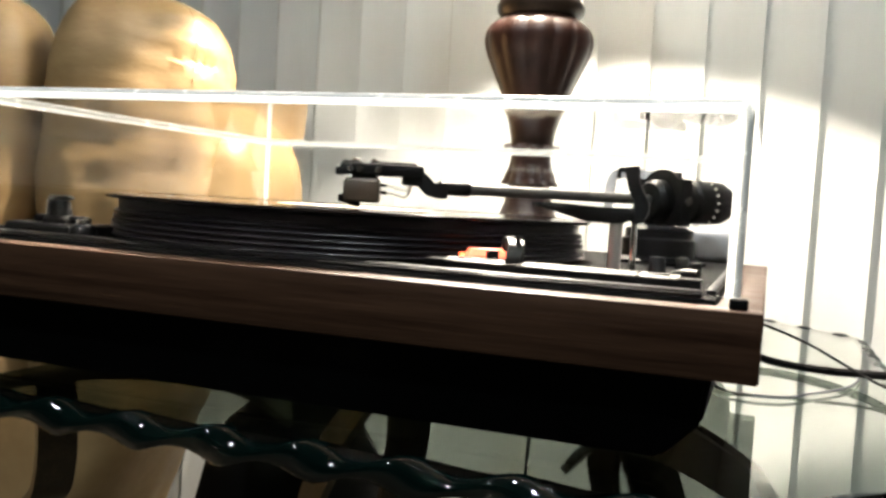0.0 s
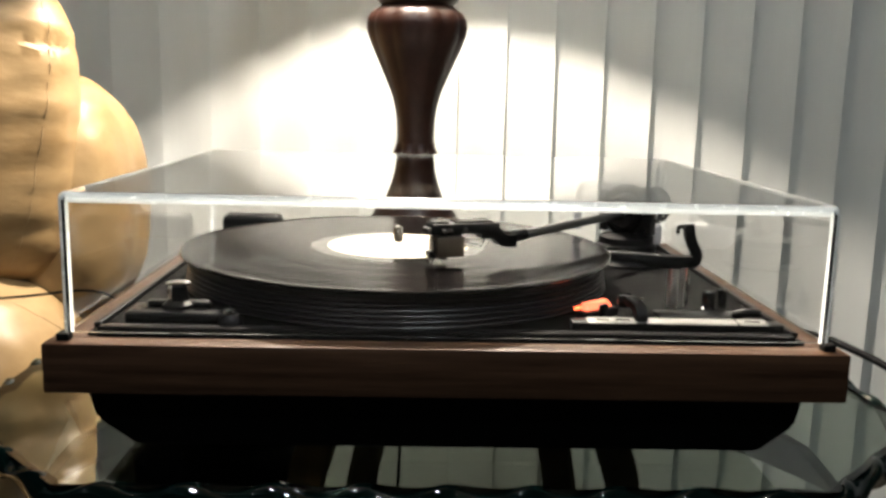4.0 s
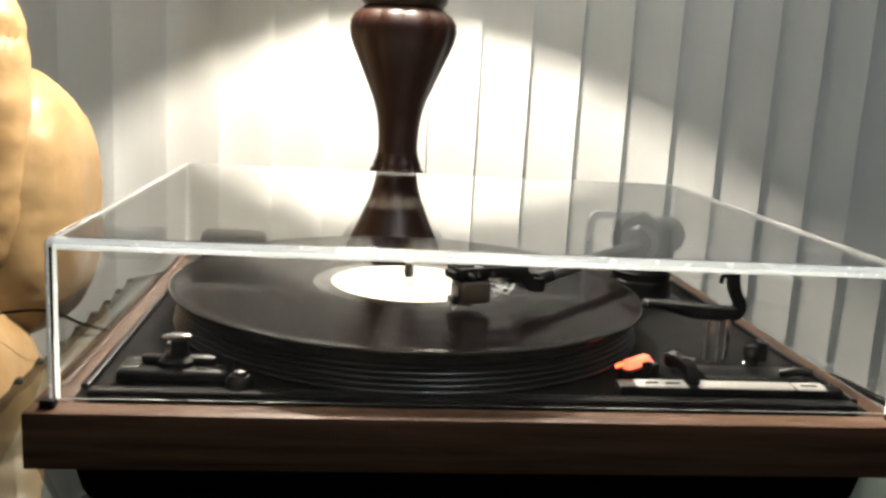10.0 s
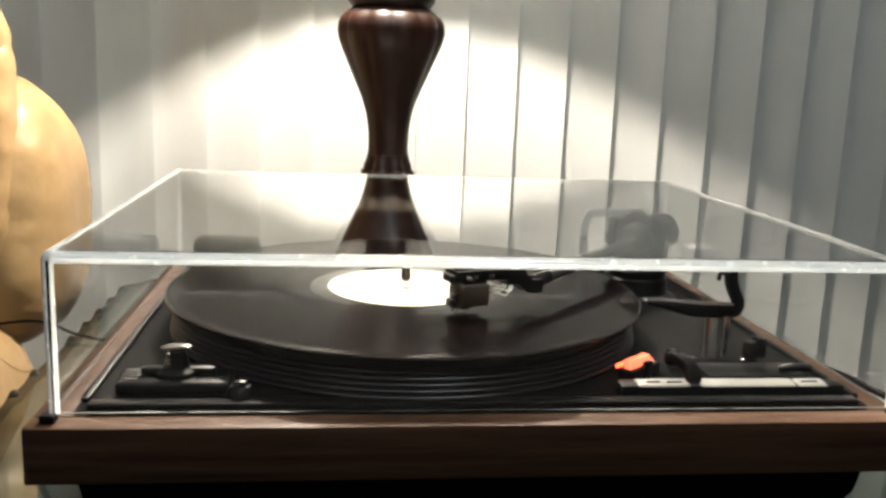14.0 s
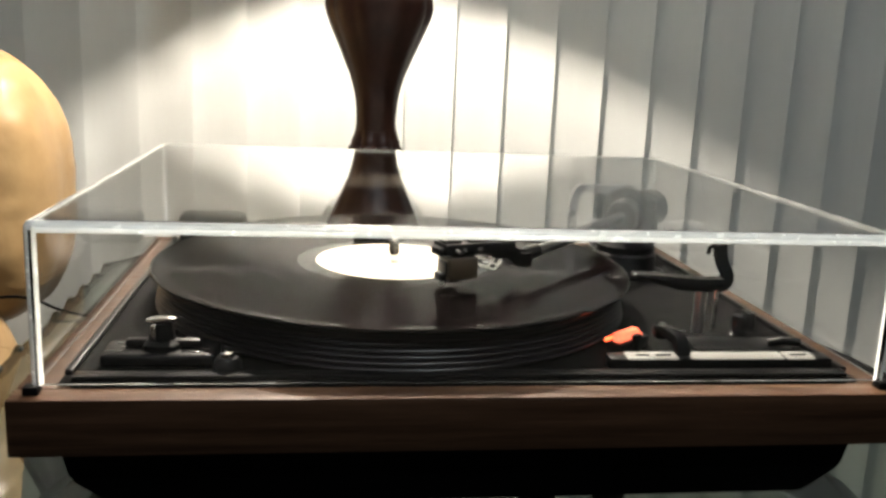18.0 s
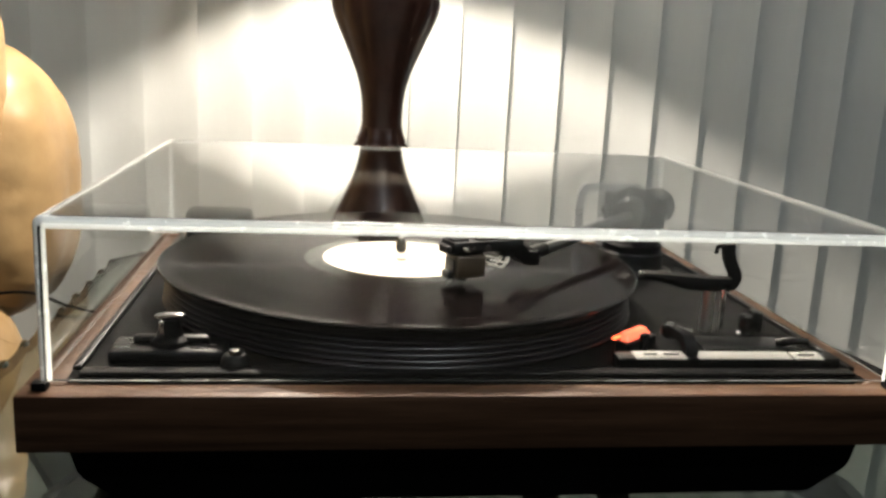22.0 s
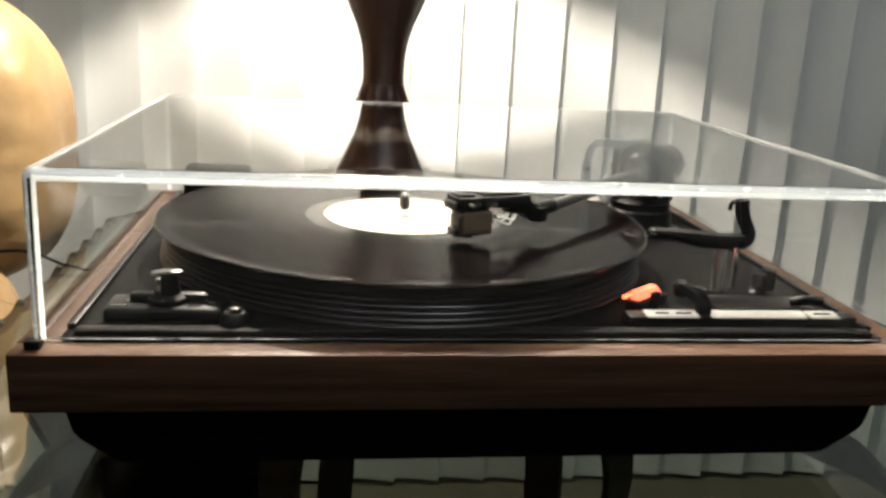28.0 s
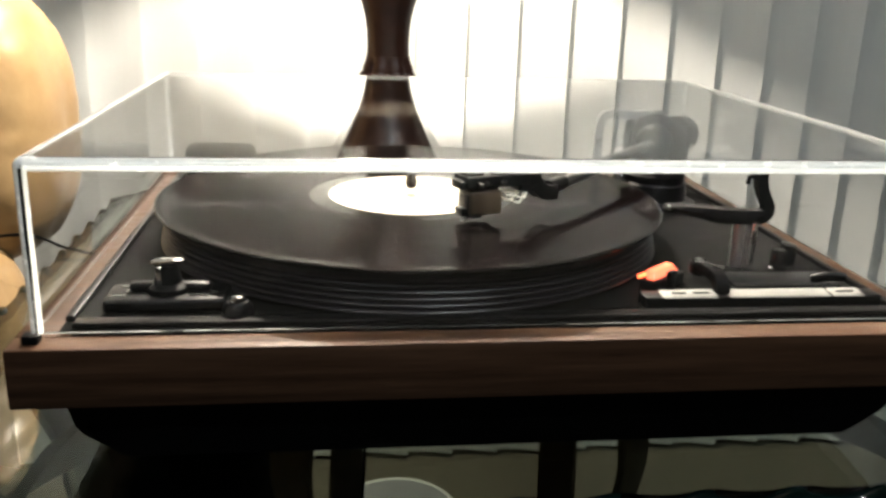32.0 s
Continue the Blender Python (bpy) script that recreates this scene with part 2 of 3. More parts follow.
def sweep(path, section, bm=None, closed=False, twist=0.0, up=(0, 0, 1)):
    """Carries a closed cross-section (pairs: sideways, up) along a path; twist is in radians a metre."""
    own = bmesh.new()
    rings, run = [], 0.0
    n = len(path)
    for k, p in enumerate(path):
        a = path[(k - 1) % n] if closed or k else p
        b = path[(k + 1) % n] if closed or k < n - 1 else p
        d = (b - a).normalized()
        side = d.cross(Vector(up))
        side = side.normalized() if side.length > 1e-4 else Vector((1, 0, 0))
        high = side.cross(d).normalized()
        if k:
            run += (p - path[k - 1]).length
        c, s = math.cos(twist * run), math.sin(twist * run)
        rings.append([own.verts.new(p + side * (u * c - w * s) + high * (u * s + w * c)) for u, w in section])
    m = len(section)
    for k in range(n if closed else n - 1):
        lo, hi = rings[k], rings[(k + 1) % n]
        for j in range(m):
            own.faces.new((lo[j], lo[(j + 1) % m], hi[(j + 1) % m], hi[j])).smooth = True
    if not closed:
        own.faces.new(rings[0][::-1])
        own.faces.new(rings[-1])
    return join(bm, own)


def ring(r, n=10, ratio=1.0):
    return [(r * math.cos(2 * math.pi * k / n), r * ratio * math.sin(2 * math.pi * k / n)) for k in range(n)]


def tube(points, r, bm=None, n=10, steps=8, up=(0, 0, 1)):
    return sweep(smooth_path(points, steps) if len(points) > 2 else [Vector(p) for p in points], ring(r, n), bm, up=up)


def skin(d, size, power, rough, seed):
    """The point of a stuffed body's skin in the direction d, dents and all."""
    k = (abs(d.x) ** power + abs(d.y) ** power + abs(d.z) ** power) ** (-1 / power)
    p = Vector((d.x * k * size[0], d.y * k * size[1], d.z * k * size[2]))
    n1 = noise.noise(p * 7 + Vector((seed, seed * 2, 0)))
    n2 = noise.noise(Vector((p.x * 30, p.y * 30, p.z * 9)) + Vector((seed * 3, 0, seed)))
    n3 = noise.noise(Vector((p.x * 22, p.y * 22, p.z * 60)) + Vector((0, seed * 5, seed)))
    return p * (1 + rough * 3 * n1) + d * rough * (0.25 * n2 + 0.14 * n3)


def surface(center, size, power, seed, az, el, turn=(0, 0, 0)):
    d = Vector((math.cos(radians(el)) * math.cos(radians(az)), math.cos(radians(el)) * math.sin(radians(az)), math.sin(radians(el))))
    return pose(*center, *turn) @ skin(d, size, power, 0.012, seed)


def cushion(center, size, power=2.6, rough=0.012, seed=0, turn=(0, 0, 0), sub=5):
    """A stuffed leather body: a rounded block with soft dents and creases."""
    own = bmesh.new()
    bmesh.ops.create_cube(own, size=2.0)
    bmesh.ops.subdivide_edges(own, edges=own.edges[:], cuts=2 ** sub - 1, use_grid_fill=True)
    for v in own.verts:
        v.co = skin(v.co.normalized(), size, power, rough, seed)
    for f in own.faces:
        f.smooth = True
    bmesh.ops.transform(own, matrix=pose(*center, *turn), verts=own.verts)
    return own


# ---- room ----
FLOOR = -0.06
BLIND_Y = 0.97
tagged(part("floor", box(-3.0, 3.0, -5.2, 1.25, FLOOR - 0.08, FLOOR), CARPET), "beige cut-pile carpet floor", "floor", kind="structure")
tagged(part("wall_north", box(-3.0, 3.0, 1.15, 1.25, FLOOR, 2.34), PAINT), "off-white painted wall behind the blinds", "wall", kind="structure")
tagged(part("wall_south", box(-3.0, 3.0, -5.3, -5.2, FLOOR, 2.34), DARKWALL), "unseen tan wall, darkened to cut bounced light", "wall", kind="structure")
tagged(part("wall_west", box(-3.1, -3.0, -5.2, 1.15, FLOOR, 2.34), DARKWALL), "unseen tan wall, darkened to cut bounced light", "wall", kind="structure")
tagged(part("wall_east", box(3.0, 3.1, -5.2, 1.15, FLOOR, 2.34), DARKWALL), "unseen tan wall, darkened to cut bounced light", "wall", kind="structure")
tagged(part("ceiling", box(-3.0, 3.0, -5.2, 1.15, 2.34, 2.42), CEIL), "unseen tan ceiling, darkened to cut bounced light", "ceiling", kind="structure")
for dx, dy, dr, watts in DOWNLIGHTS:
    d = thing("downlight", (dx, dy, 2.33), "assumed recessed round ceiling downlight, out of view, fills the room", "ceiling light", "ceiling downlights")
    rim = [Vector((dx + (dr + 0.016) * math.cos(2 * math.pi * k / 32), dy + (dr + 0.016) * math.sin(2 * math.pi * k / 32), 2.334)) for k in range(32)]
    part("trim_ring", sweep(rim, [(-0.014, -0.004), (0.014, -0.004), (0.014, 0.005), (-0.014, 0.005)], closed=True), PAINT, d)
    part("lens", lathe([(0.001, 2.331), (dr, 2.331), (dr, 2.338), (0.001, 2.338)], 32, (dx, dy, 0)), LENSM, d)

# vertical blind: each slat hangs turned a little, overlapping the next
PITCH, SLAT_W, SAG = 0.077, 0.0825, 0.0042
blind = thing("vertical_blind", (0, BLIND_Y, 2.2), "off-white vinyl vertical blind, closed, lit by a table lamp", "blind")
part("headrail", box(-1.85, 1.85, BLIND_Y - 0.025, BLIND_Y + 0.025, 2.16, 2.2, 0.004), PAINT, blind)
rng = random.Random(4)
for k in range(-23, 24):
    b = bmesh.new()
    n = 10
    foot_z = FLOOR + 0.012 + rng.uniform(-0.002, 0.003)
    ang, lean = radians(9.8 + rng.uniform(-1.5, 1.5)), radians(rng.uniform(-1.0, 1.0))
    shift = rng.uniform(-0.0015, 0.0015)
    vs = []
    for z in (foot_z, foot_z + 0.004, 0.1, 0.3, 0.5, 0.7, 0.9, 1.3, 2.15):
        # a slat is hollow towards the room and twists a little on its way down
        a = ang + lean * (1.0 - z)
        row = []
        for j in range(n + 1):
            u = (j / n - 0.5) * SLAT_W
            w = -SAG * (1 - (2 * j / n - 1) ** 2)
            row.append(b.verts.new((0.152 + k * PITCH + shift + u * math.cos(a) + w * math.sin(a), BLIND_Y - u * math.sin(a) - w * math.cos(a), z)))
        vs.append(row)
    for lo, hi in zip(vs, vs[1:]):
        for j in range(n):
            b.faces.new((lo[j], lo[j + 1], hi[j + 1], hi[j])).smooth = True
    bmesh.ops.solidify(b, geom=b.faces[:], thickness=0.0011)
    part("slat", b, SLAT, blind)

# ---- glass side table ----
GX, GY0, GY1, CUT = 0.305, -0.018, 0.665, 0.095
outline = [(-GX, GY0 + CUT), (-GX + CUT, GY0), (GX - CUT, GY0), (GX, GY0 + CUT), (GX, GY1 - CUT), (GX - CUT, GY1), (-GX + CUT, GY1), (-GX, GY1 - CUT)]
table = thing("side_table", (0, 0.3, FLOOR), "glass side table with twisted rope edge and iron scroll legs", "table")
b = bmesh.new()
top = b.faces.new([b.verts.new((x, y, 0.499)) for x, y in outline])
low = bmesh.ops.extrude_face_region(b, geom=[top])
bmesh.ops.translate(b, verts=[v for v in low["geom"] if isinstance(v, bmesh.types.BMVert)], vec=(0, 0, -0.012))
glass_top = part("glass_top", b, GLASS, table, "clear greenish glass top with cut corners")
edge = []
for (x0, y0), (x1, y1) in zip(outline, outline[1:] + outline[:1]):
    n = int(math.hypot(x1 - x0, y1 - y0) / 0.004)
    edge += [Vector((x0 + (x1 - x0) * k / n, y0 + (y1 - y0) * k / n, 0.4915)) for k in range(n)]
b = sweep(edge, ring(0.0078, 16, 0.66), closed=True, twist=2 * math.pi / 0.0908)
b.verts.ensure_lookup_table()
run = 0.0
for k, p in enumerate(edge):
    run += (p - edge[k - 1]).length if k else 0.0
    swell = 1.0 + 0.2 * math.cos(2 * math.pi * (run - 0.3414) / 0.0454)
    for v in b.verts[k * 16:k * 16 + 16]:
        v.co = p + (v.co - p) * swell
rope_edge = part("rope_edge", b, ROPE, table, "dark green twisted glass edge")


def strap(points, wide=0.022, thick=0.006, up=(0, 1, 0)):
    return sweep(smooth_path(points, 10), [(-thick / 2, -wide / 2), (thick / 2, -wide / 2), (thick / 2, wide / 2), (-thick / 2, wide / 2)], up=up)


MIDX = 0.027
def turned(bm, x, y, deg):
    bmesh.ops.rotate(bm, cent=(x, y, 0), matrix=Matrix.Rotation(radians(deg), 3, "Z"), verts=bm.verts)
    return bm


for sx in (-1, 1):
    y = 0.3
    part("leg", turned(strap([(MIDX + sx * 0.085, y, 0.484), (MIDX + sx * 0.105, y, 0.43), (MIDX + sx * 0.135, y, 0.385), (MIDX + sx * 0.15, y, 0.33), (MIDX + sx * 0.135, y, 0.2), (MIDX + sx * 0.2, y, 0.06), (MIDX + sx * 0.27, y, FLOOR + 0.02)], 0.042), MIDX + sx * 0.13, y, sx * -48), IRON, table)
    part("scroll_bar", turned(strap([(MIDX + sx * 0.13, y + 0.05, 0.484), (MIDX + sx * 0.095, y + 0.05, 0.445), (MIDX + sx * 0.08, y + 0.05, 0.4), (MIDX + sx * 0.09, y + 0.05, 0.355), (MIDX + sx * 0.1, y + 0.05, 0.3), (MIDX + sx * 0.1, y + 0.05, 0.12), (MIDX + sx * 0.06, y + 0.05, FLOOR + 0.02)], 0.038), MIDX + sx * 0.09, y + 0.05, sx * 42), IRON, table)
    arch = smooth_path([(sx * 0.11, 0.235, 0.43), (sx * 0.14, 0.19, 0.465), (sx * 0.19, 0.115, 0.4805), (sx * 0.235, 0.05, 0.468), (sx * 0.265, 0.01, 0.42), (sx * 0.275, -0.005, 0.34), (sx * 0.25, 0.03, 0.25), (sx * 0.25, 0.03, 0.1), (sx * 0.28, -0.01, FLOOR + 0.012)], 10)
    part("arch_bar", sweep(arch, [(-0.016, -0.003), (0.016, -0.003), (0.016, 0.003), (-0.016, 0.003)], up=(-0.83 * sx, 0.56, 0.02)), IRON, table)
    y = 0.14
    if sx < 0:
        part("corner_scroll", turned(strap([(sx * 0.25, y, 0.484), (sx * 0.22, y, 0.44), (sx * 0.225, y, 0.395), (sx * 0.26, y, 0.37), (sx * 0.29, y, 0.345), (sx * 0.285, y, 0.3), (sx * 0.25, y, 0.285), (sx * 0.222, y, 0.305), (sx * 0.228, y, 0.335), (sx * 0.25, y, 0.34)], 0.026), sx * 0.255, y, sx * 30), IRON, table)


# ---- sofa ----
sofa = thing("sofa", (-0.8, 0.5, FLOOR), "overstuffed cream-tan leather sofa with stitched seams beside the glass table", "sofa")
def stuffed(name, center, size, power, seed, seams=(), creases=(), turn=(0, 0, 0), hide=LEATHER):
    bm = cushion(center, size, power, 0.012, seed, turn)
    folds = [(surface(center, size, power, seed, az, el, turn), wide, deep) for (az, el), wide, deep in creases]

    def dented(p):
        out = p.copy()
        for at, wide, deep in folds:
            d = p - at
            across = math.exp(-(d.x ** 2 + d.y ** 2) / wide ** 2)
            near, lip = math.exp(-(d.z / (wide * 0.16)) ** 2), math.exp(-((d.z - wide * 0.3) / (wide * 0.2)) ** 2)
            out += (Vector(center) - p).normalized() * deep * across * (near - 0.35 * lip)
        return out

    for v in bm.verts:
        v.co = dented(v.co)
    ob = part(name, bm, hide, sofa)
    for run in seams:
        dense = [(a0 + (a1 - a0) * k / 14, e0 + (e1 - e0) * k / 14) for (a0, e0), (a1, e1) in zip(run, run[1:]) for k in range(14)] + [run[-1]]
        pts = [dented(surface(center, size, power, seed, az, el, turn)) for az, el in dense]
        part("seam", sweep(pts, ring(0.0005, 6)), PIPING, ob)
    return ob


stuffed("back_wing", (-0.482, 0.645, 0.565), (0.116, 0.12, 0.153), 2.8, 1)
stuffed("back_cushion", (-0.514, 0.55, 0.655), (0.106, 0.085, 0.172), 3.4, 2, seams=[[(-64, -44), (-60, -20), (-57, 0), (-55, 12), (-54, 20), (-53, 30), (-52, 42), (-51, 58)]],
        creases=[((-56, 29), 0.045, 0.007), ((-40, 28), 0.03, 0.005), ((-48, 18), 0.04, 0.004), ((-66, 14), 0.045, 0.003), ((-75, 24), 0.045, 0.005), ((-70, 4), 0.05, 0.003), ((-62, -8), 0.045, 0.0035), ((-82, -14), 0.06, 0.003), ((-52, -18), 0.04, 0.003), ((-95, -4), 0.07, 0.003), ((-70, 40), 0.05, 0.003), ((-60, -30), 0.05, 0.003)], turn=(0, 5, 25), hide=CREASED)
stuffed("far_back_cushion", (-0.712, 0.462, 0.66), (0.108, 0.085, 0.16), 3.8, 7, turn=(0, 0, 25), hide=CREASED)
arm_block = stuffed("arm", (-0.57, 0.515, 0.215), (0.185, 0.14, 0.288), 3.2, 3, seams=[[(-100, 62), (-60, 60), (-30, 52), (0, 40), (30, 30)]], creases=[((-70, 40), 0.05, 0.005)])
for v in arm_block.data.vertices:
    # the arm draws in below its roll, away from the bulb, to darken
    v.co.x -= 0.48 * max(0.0, 0.39 - v.co.z) * (1 if v.co.x > -0.57 else 0)
part("seat", cushion((-1.0, 0.32, 0.22), (0.26, 0.3, 0.16), 3.4, 0.01, 9), LEATHER, sofa)
part("frame_base", box(-1.35, -0.6, 0.4, 0.72, FLOOR + 0.01, 0.12, 0.03, 3), LEATHER, sofa)

# ---- table lamp ----
lamp = thing("table_lamp", tuple(LAMP), "dark brown glazed urn-shaped table lamp, lit, standing on the glass", "lamp")
lx, ly, lz = LAMP
part("foot", lathe([(0.001, 0.0), (0.078, 0.0), (0.081, 0.005), (0.079, 0.012), (0.07, 0.024), (0.0605, 0.042), (0.0505, 0.061), (0.0415, 0.076), (0.0335, 0.089), (0.0285, 0.098), (0.0255, 0.106), (0.0232, 0.116), (0.022, 0.126), (0.001, 0.126)], 56, LAMP), LAMPM, lamp)
part("collar", lathe([(0.001, 0.1262), (0.0218, 0.1262), (0.0285, 0.1262, 0.02), (0.0306, 0.1266, 0.12), (0.0304, 0.1285, 0.16), (0.0278, 0.1315, 0.17), (0.0268, 0.1335, 0.1), (0.0272, 0.1355, 0.16), (0.0254, 0.139, 0.16), (0.0236, 0.143, 0.06), (0.0222, 0.1475, 0.0), (0.001, 0.148)], 96, LAMP, lobes=8), LAMPM, lamp, "leaf-moulded brown collar")
part("body", lathe([(0.001, 0.1462), (0.0218, 0.1464), (0.0213, 0.155, 0.01), (0.0219, 0.172, 0.01), (0.0236, 0.185, 0.012), (0.026, 0.195, 0.012), (0.0295, 0.206, 0.015), (0.036, 0.221, 0.02), (0.0445, 0.24, 0.03), (0.0522, 0.257, 0.04), (0.0555, 0.266, 0.045), (0.0572, 0.275, 0.05), (0.0562, 0.284, 0.05), (0.0525, 0.291, 0.05), (0.046, 0.296, 0.03), (0.041, 0.299, 0.01), (0.001, 0.301)], 120, LAMP, lobes=12), LAMPM, lamp, "melon-ribbed dark brown glazed body")
part("cap", lathe([(0.001, 0.3), (0.041, 0.3), (0.0455, 0.306), (0.046, 0.312), (0.042, 0.319), (0.03, 0.326), (0.012, 0.334), (0.012, 0.36), (0.001, 0.36)], 48, LAMP), BRONZE, lamp)
part("stem", lathe([(0.001, 0.355), (0.006, 0.355), (0.006, 0.56), (0.017, 0.565), (0.017, 0.61), (0.001, 0.612)], 20, LAMP), BRONZE, lamp)
cloth_wall = bmesh.new()
rings = [[cloth_wall.verts.new((lx + r * math.cos(2 * math.pi * k / 64), ly + r * math.sin(2 * math.pi * k / 64), z)) for k in range(64)] for r, z in ((0.187, lz + 0.492), (0.15, lz + 0.61), (0.105, lz + 0.77))]
for lo, hi in zip(rings, rings[1:]):
    for k in range(64):
        cloth_wall.faces.new((lo[k], lo[(k + 1) % 64], hi[(k + 1) % 64], hi[k])).smooth = True
shade = part("shade", cloth_wall, SHADE, lamp, "cream fabric lampshade")
for r, z in ((0.187, lz + 0.492), (0.105, lz + 0.77)):
    part("rim_wire", sweep([Vector((lx + r * math.cos(2 * math.pi * k / 64), ly + r * math.sin(2 * math.pi * k / 64), z)) for k in range(64)], ring(0.0018, 8), closed=True), BRONZE, shade)
part("bulb", lathe([(0.001, 0.612), (0.009, 0.613), (0.011, 0.619), (0.008, 0.625), (0.001, 0.627)], 24, LAMP - Vector((0.018, 0, 0))), BULB, lamp)

# ---- turntable ----
tt = thing("turntable", (0, 0.18, 0.5), "walnut record player under a clear dust cover, playing a record", "record player")
Z = 0.57
part("front_board", box(-0.2185, 0.2185, 0, 0.016, 0.5425, Z, 0.0012), WALNUT, tt, "walnut veneer front board")
part("back_board", box(-0.2185, 0.2185, 0.35, 0.366, 0.5425, Z, 0.0012), WALNUT, tt)
for sx in (-1, 1):
    b = box(-0.0245 / 2, 0.0245 / 2, 0.0162, 0.3498, 0.5425, Z, 0.0012)
    bmesh.ops.translate(b, verts=b.verts, vec=(sx * (0.2185 - 0.01225), 0, 0))
    part("side_board", b, WALNUT, tt)
b = bmesh.new()
lowr = [b.verts.new((x, y, 0.5035)) for x, y in ((-0.178, 0.025), (0.182, 0.025), (0.182, 0.33), (-0.178, 0.33))]
midr = [b.verts.new((x, y, 0.522)) for x, y in ((-0.197, 0.017), (0.1985, 0.017), (0.1985, 0.345), (-0.197, 0.345))]
higr = [b.verts.new((x, y, 0.5427)) for x, y in ((-0.201, 0.013), (0.201, 0.013), (0.201, 0.352), (-0.201, 0.352))]
for lo, hi in ((lowr, midr), (midr, higr)):
    for k in range(4):
        b.faces.new((lo[k], lo[(k + 1) % 4], hi[(k + 1) % 4], hi[k]))
b.faces.new(lowr[::-1]), b.faces.new(higr)
bmesh.ops.bevel(b, geom=b.edges[:], offset=0.002, segments=2, affect="EDGES")
part("base_tray", b, BASE, tt, "matt black moulded base tray")
for fx in (-0.13, 0.13):
    for fy in (0.11, 0.27):
        part("foot", lathe([(0.001, 0.5), (0.018, 0.5), (0.019, 0.502), (0.018, 0.5045), (0.001, 0.5045)], 24, (fx, fy, 0)), BASE, tt)
part("deck_plate", box(-0.2005, 0.2005, 0.0175, 0.3465, 0.56, 0.5725, 0.002), DECK, tt, "black deck plate")
SP = (-0.033, 0.17)
prof = [(0.001, 0.574), (0.140, 0.574), (0.1462, 0.5743)]
for k in range(5):
    # the side leans inwards, and each rib stands proud of it
    z, r = 0.5746 + k * 0.0031, 0.1478 - k * 0.0006
    prof += [(r - 0.0012, z), (r - 0.0003, z + 0.0003), (r, z + 0.0009), (r - 0.0004, z + 0.0016), (r - 0.0013, z + 0.0021), (r - 0.0027, z + 0.0023), (r - 0.003, z + 0.003)]
prof += [(0.1432, 0.5903), (0.1428, 0.5925), (0.1428, 0.5943), (0.1423, 0.5948), (0.001, 0.5948)]
platter = part("platter", lathe(prof, 128, (*SP, 0)), RUBBER, tt, "black platter with ribbed rim")
part("spindle", lathe([(0.001, 0.595), (0.0036, 0.595), (0.0036, 0.606), (0.0025, 0.6105), (0.001, 0.6115)], 20, (*SP, 0)), CHROME, tt, "chrome spindle")

# record
record = thing("vinyl_record", (*SP, 0.5952), "black vinyl long-playing record with a cream label on the platter", "record")
prof = [(0.0036, 0.5952), (0.1495, 0.5952), (0.1505, 0.596), (0.1503, 0.5968), (0.147, 0.5972)]
for r0, r1 in ((0.146, 0.122), (0.121, 0.098), (0.097, 0.08), (0.079, 0.063)):
    for k in range(5):
        r = r0 + (r1 - r0) * k / 4
        prof.append((r, 0.59695 if k in (0, 4) else 0.5971))
prof += [(0.0622, 0.59695), (0.0036, 0.59695)]
part("disc", lathe(prof, 160, (*SP, 0)), VINYL, record)
part("run_out", lathe([(0.0036, 0.597), (0.0615, 0.597), (0.0618, 0.59712), (0.0036, 0.59712)], 120, (*SP, 0)), WAX, record, "smooth run-out ring")
rim_loop = [Vector((SP[0] + 0.1499 * math.cos(2 * math.pi * k / 160), SP[1] + 0.1499 * math.sin(2 * math.pi * k / 160), 0.5967)) for k in range(160)]
part("edge_bead", sweep(rim_loop, ring(0.0008, 8), closed=True), WAX, record, "rounded glossy outer edge")
label_disc = part("label", lathe([(0.0036, 0.5972), (0.0498, 0.5972), (0.05, 0.5974), (0.0036, 0.5974)], 96, (*SP, 0)), LABELM, record, "cream paper centre label")

# dust cover: five acrylic panes with a rounded front edge
CX, CY0, CY1, CZ0, CZ1, TH = 0.2095, 0.0075, 0.348, 0.5745, 0.6505, 0.0032
b = box(-CX, CX, CY0, CY1, CZ0 - 0.03, CZ1, 0.0042, 5)
bmesh.ops.bisect_plane(b, geom=b.verts[:] + b.edges[:] + b.faces[:], plane_co=(0, 0, CZ0), plane_no=(0, 0, -1), clear_outer=True)
inner = box(-CX + TH, CX - TH, CY0 + TH, CY1 - TH, CZ0 - 0.03, CZ1 - TH, 0.0026, 3)
bmesh.ops.bisect_plane(inner, geom=inner.verts[:] + inner.edges[:] + inner.faces[:], plane_co=(0, 0, CZ0), plane_no=(0, 0, -1), clear_outer=True)
bmesh.ops.reverse_faces(inner, faces=inner.faces)
join(b, inner)
rims = [e for e in b.edges if e.is_boundary]
bmesh.ops.bridge_loops(b, edges=rims)
cover = part("dust_cover", b, ACRYLIC, tt, "clear acrylic dust cover, closed")
cover.visible_shadow = False
cover.data.materials.append(ACRYLIC_EDGE)
cover.data.materials.append(ACRYLIC_RIM)
for f in cover.data.polygons:
    f.use_smooth = max(abs(c) for c in f.normal) < 0.999
for f in cover.data.polygons:
    if max(abs(c) for c in f.normal) < 0.985:
        f.material_index = 1
    elif f.normal.z < -0.9 and f.center.z < CZ0 + 0.001:
        f.material_index = 2
for sx in (-1, 1):
    part("corner_pad", box(*sorted((sx * 0.2055, sx * 0.2125)), 0.0055, 0.0125, 0.5698, 0.5743, 0.001), BASE, tt, "black rubber corner pad")
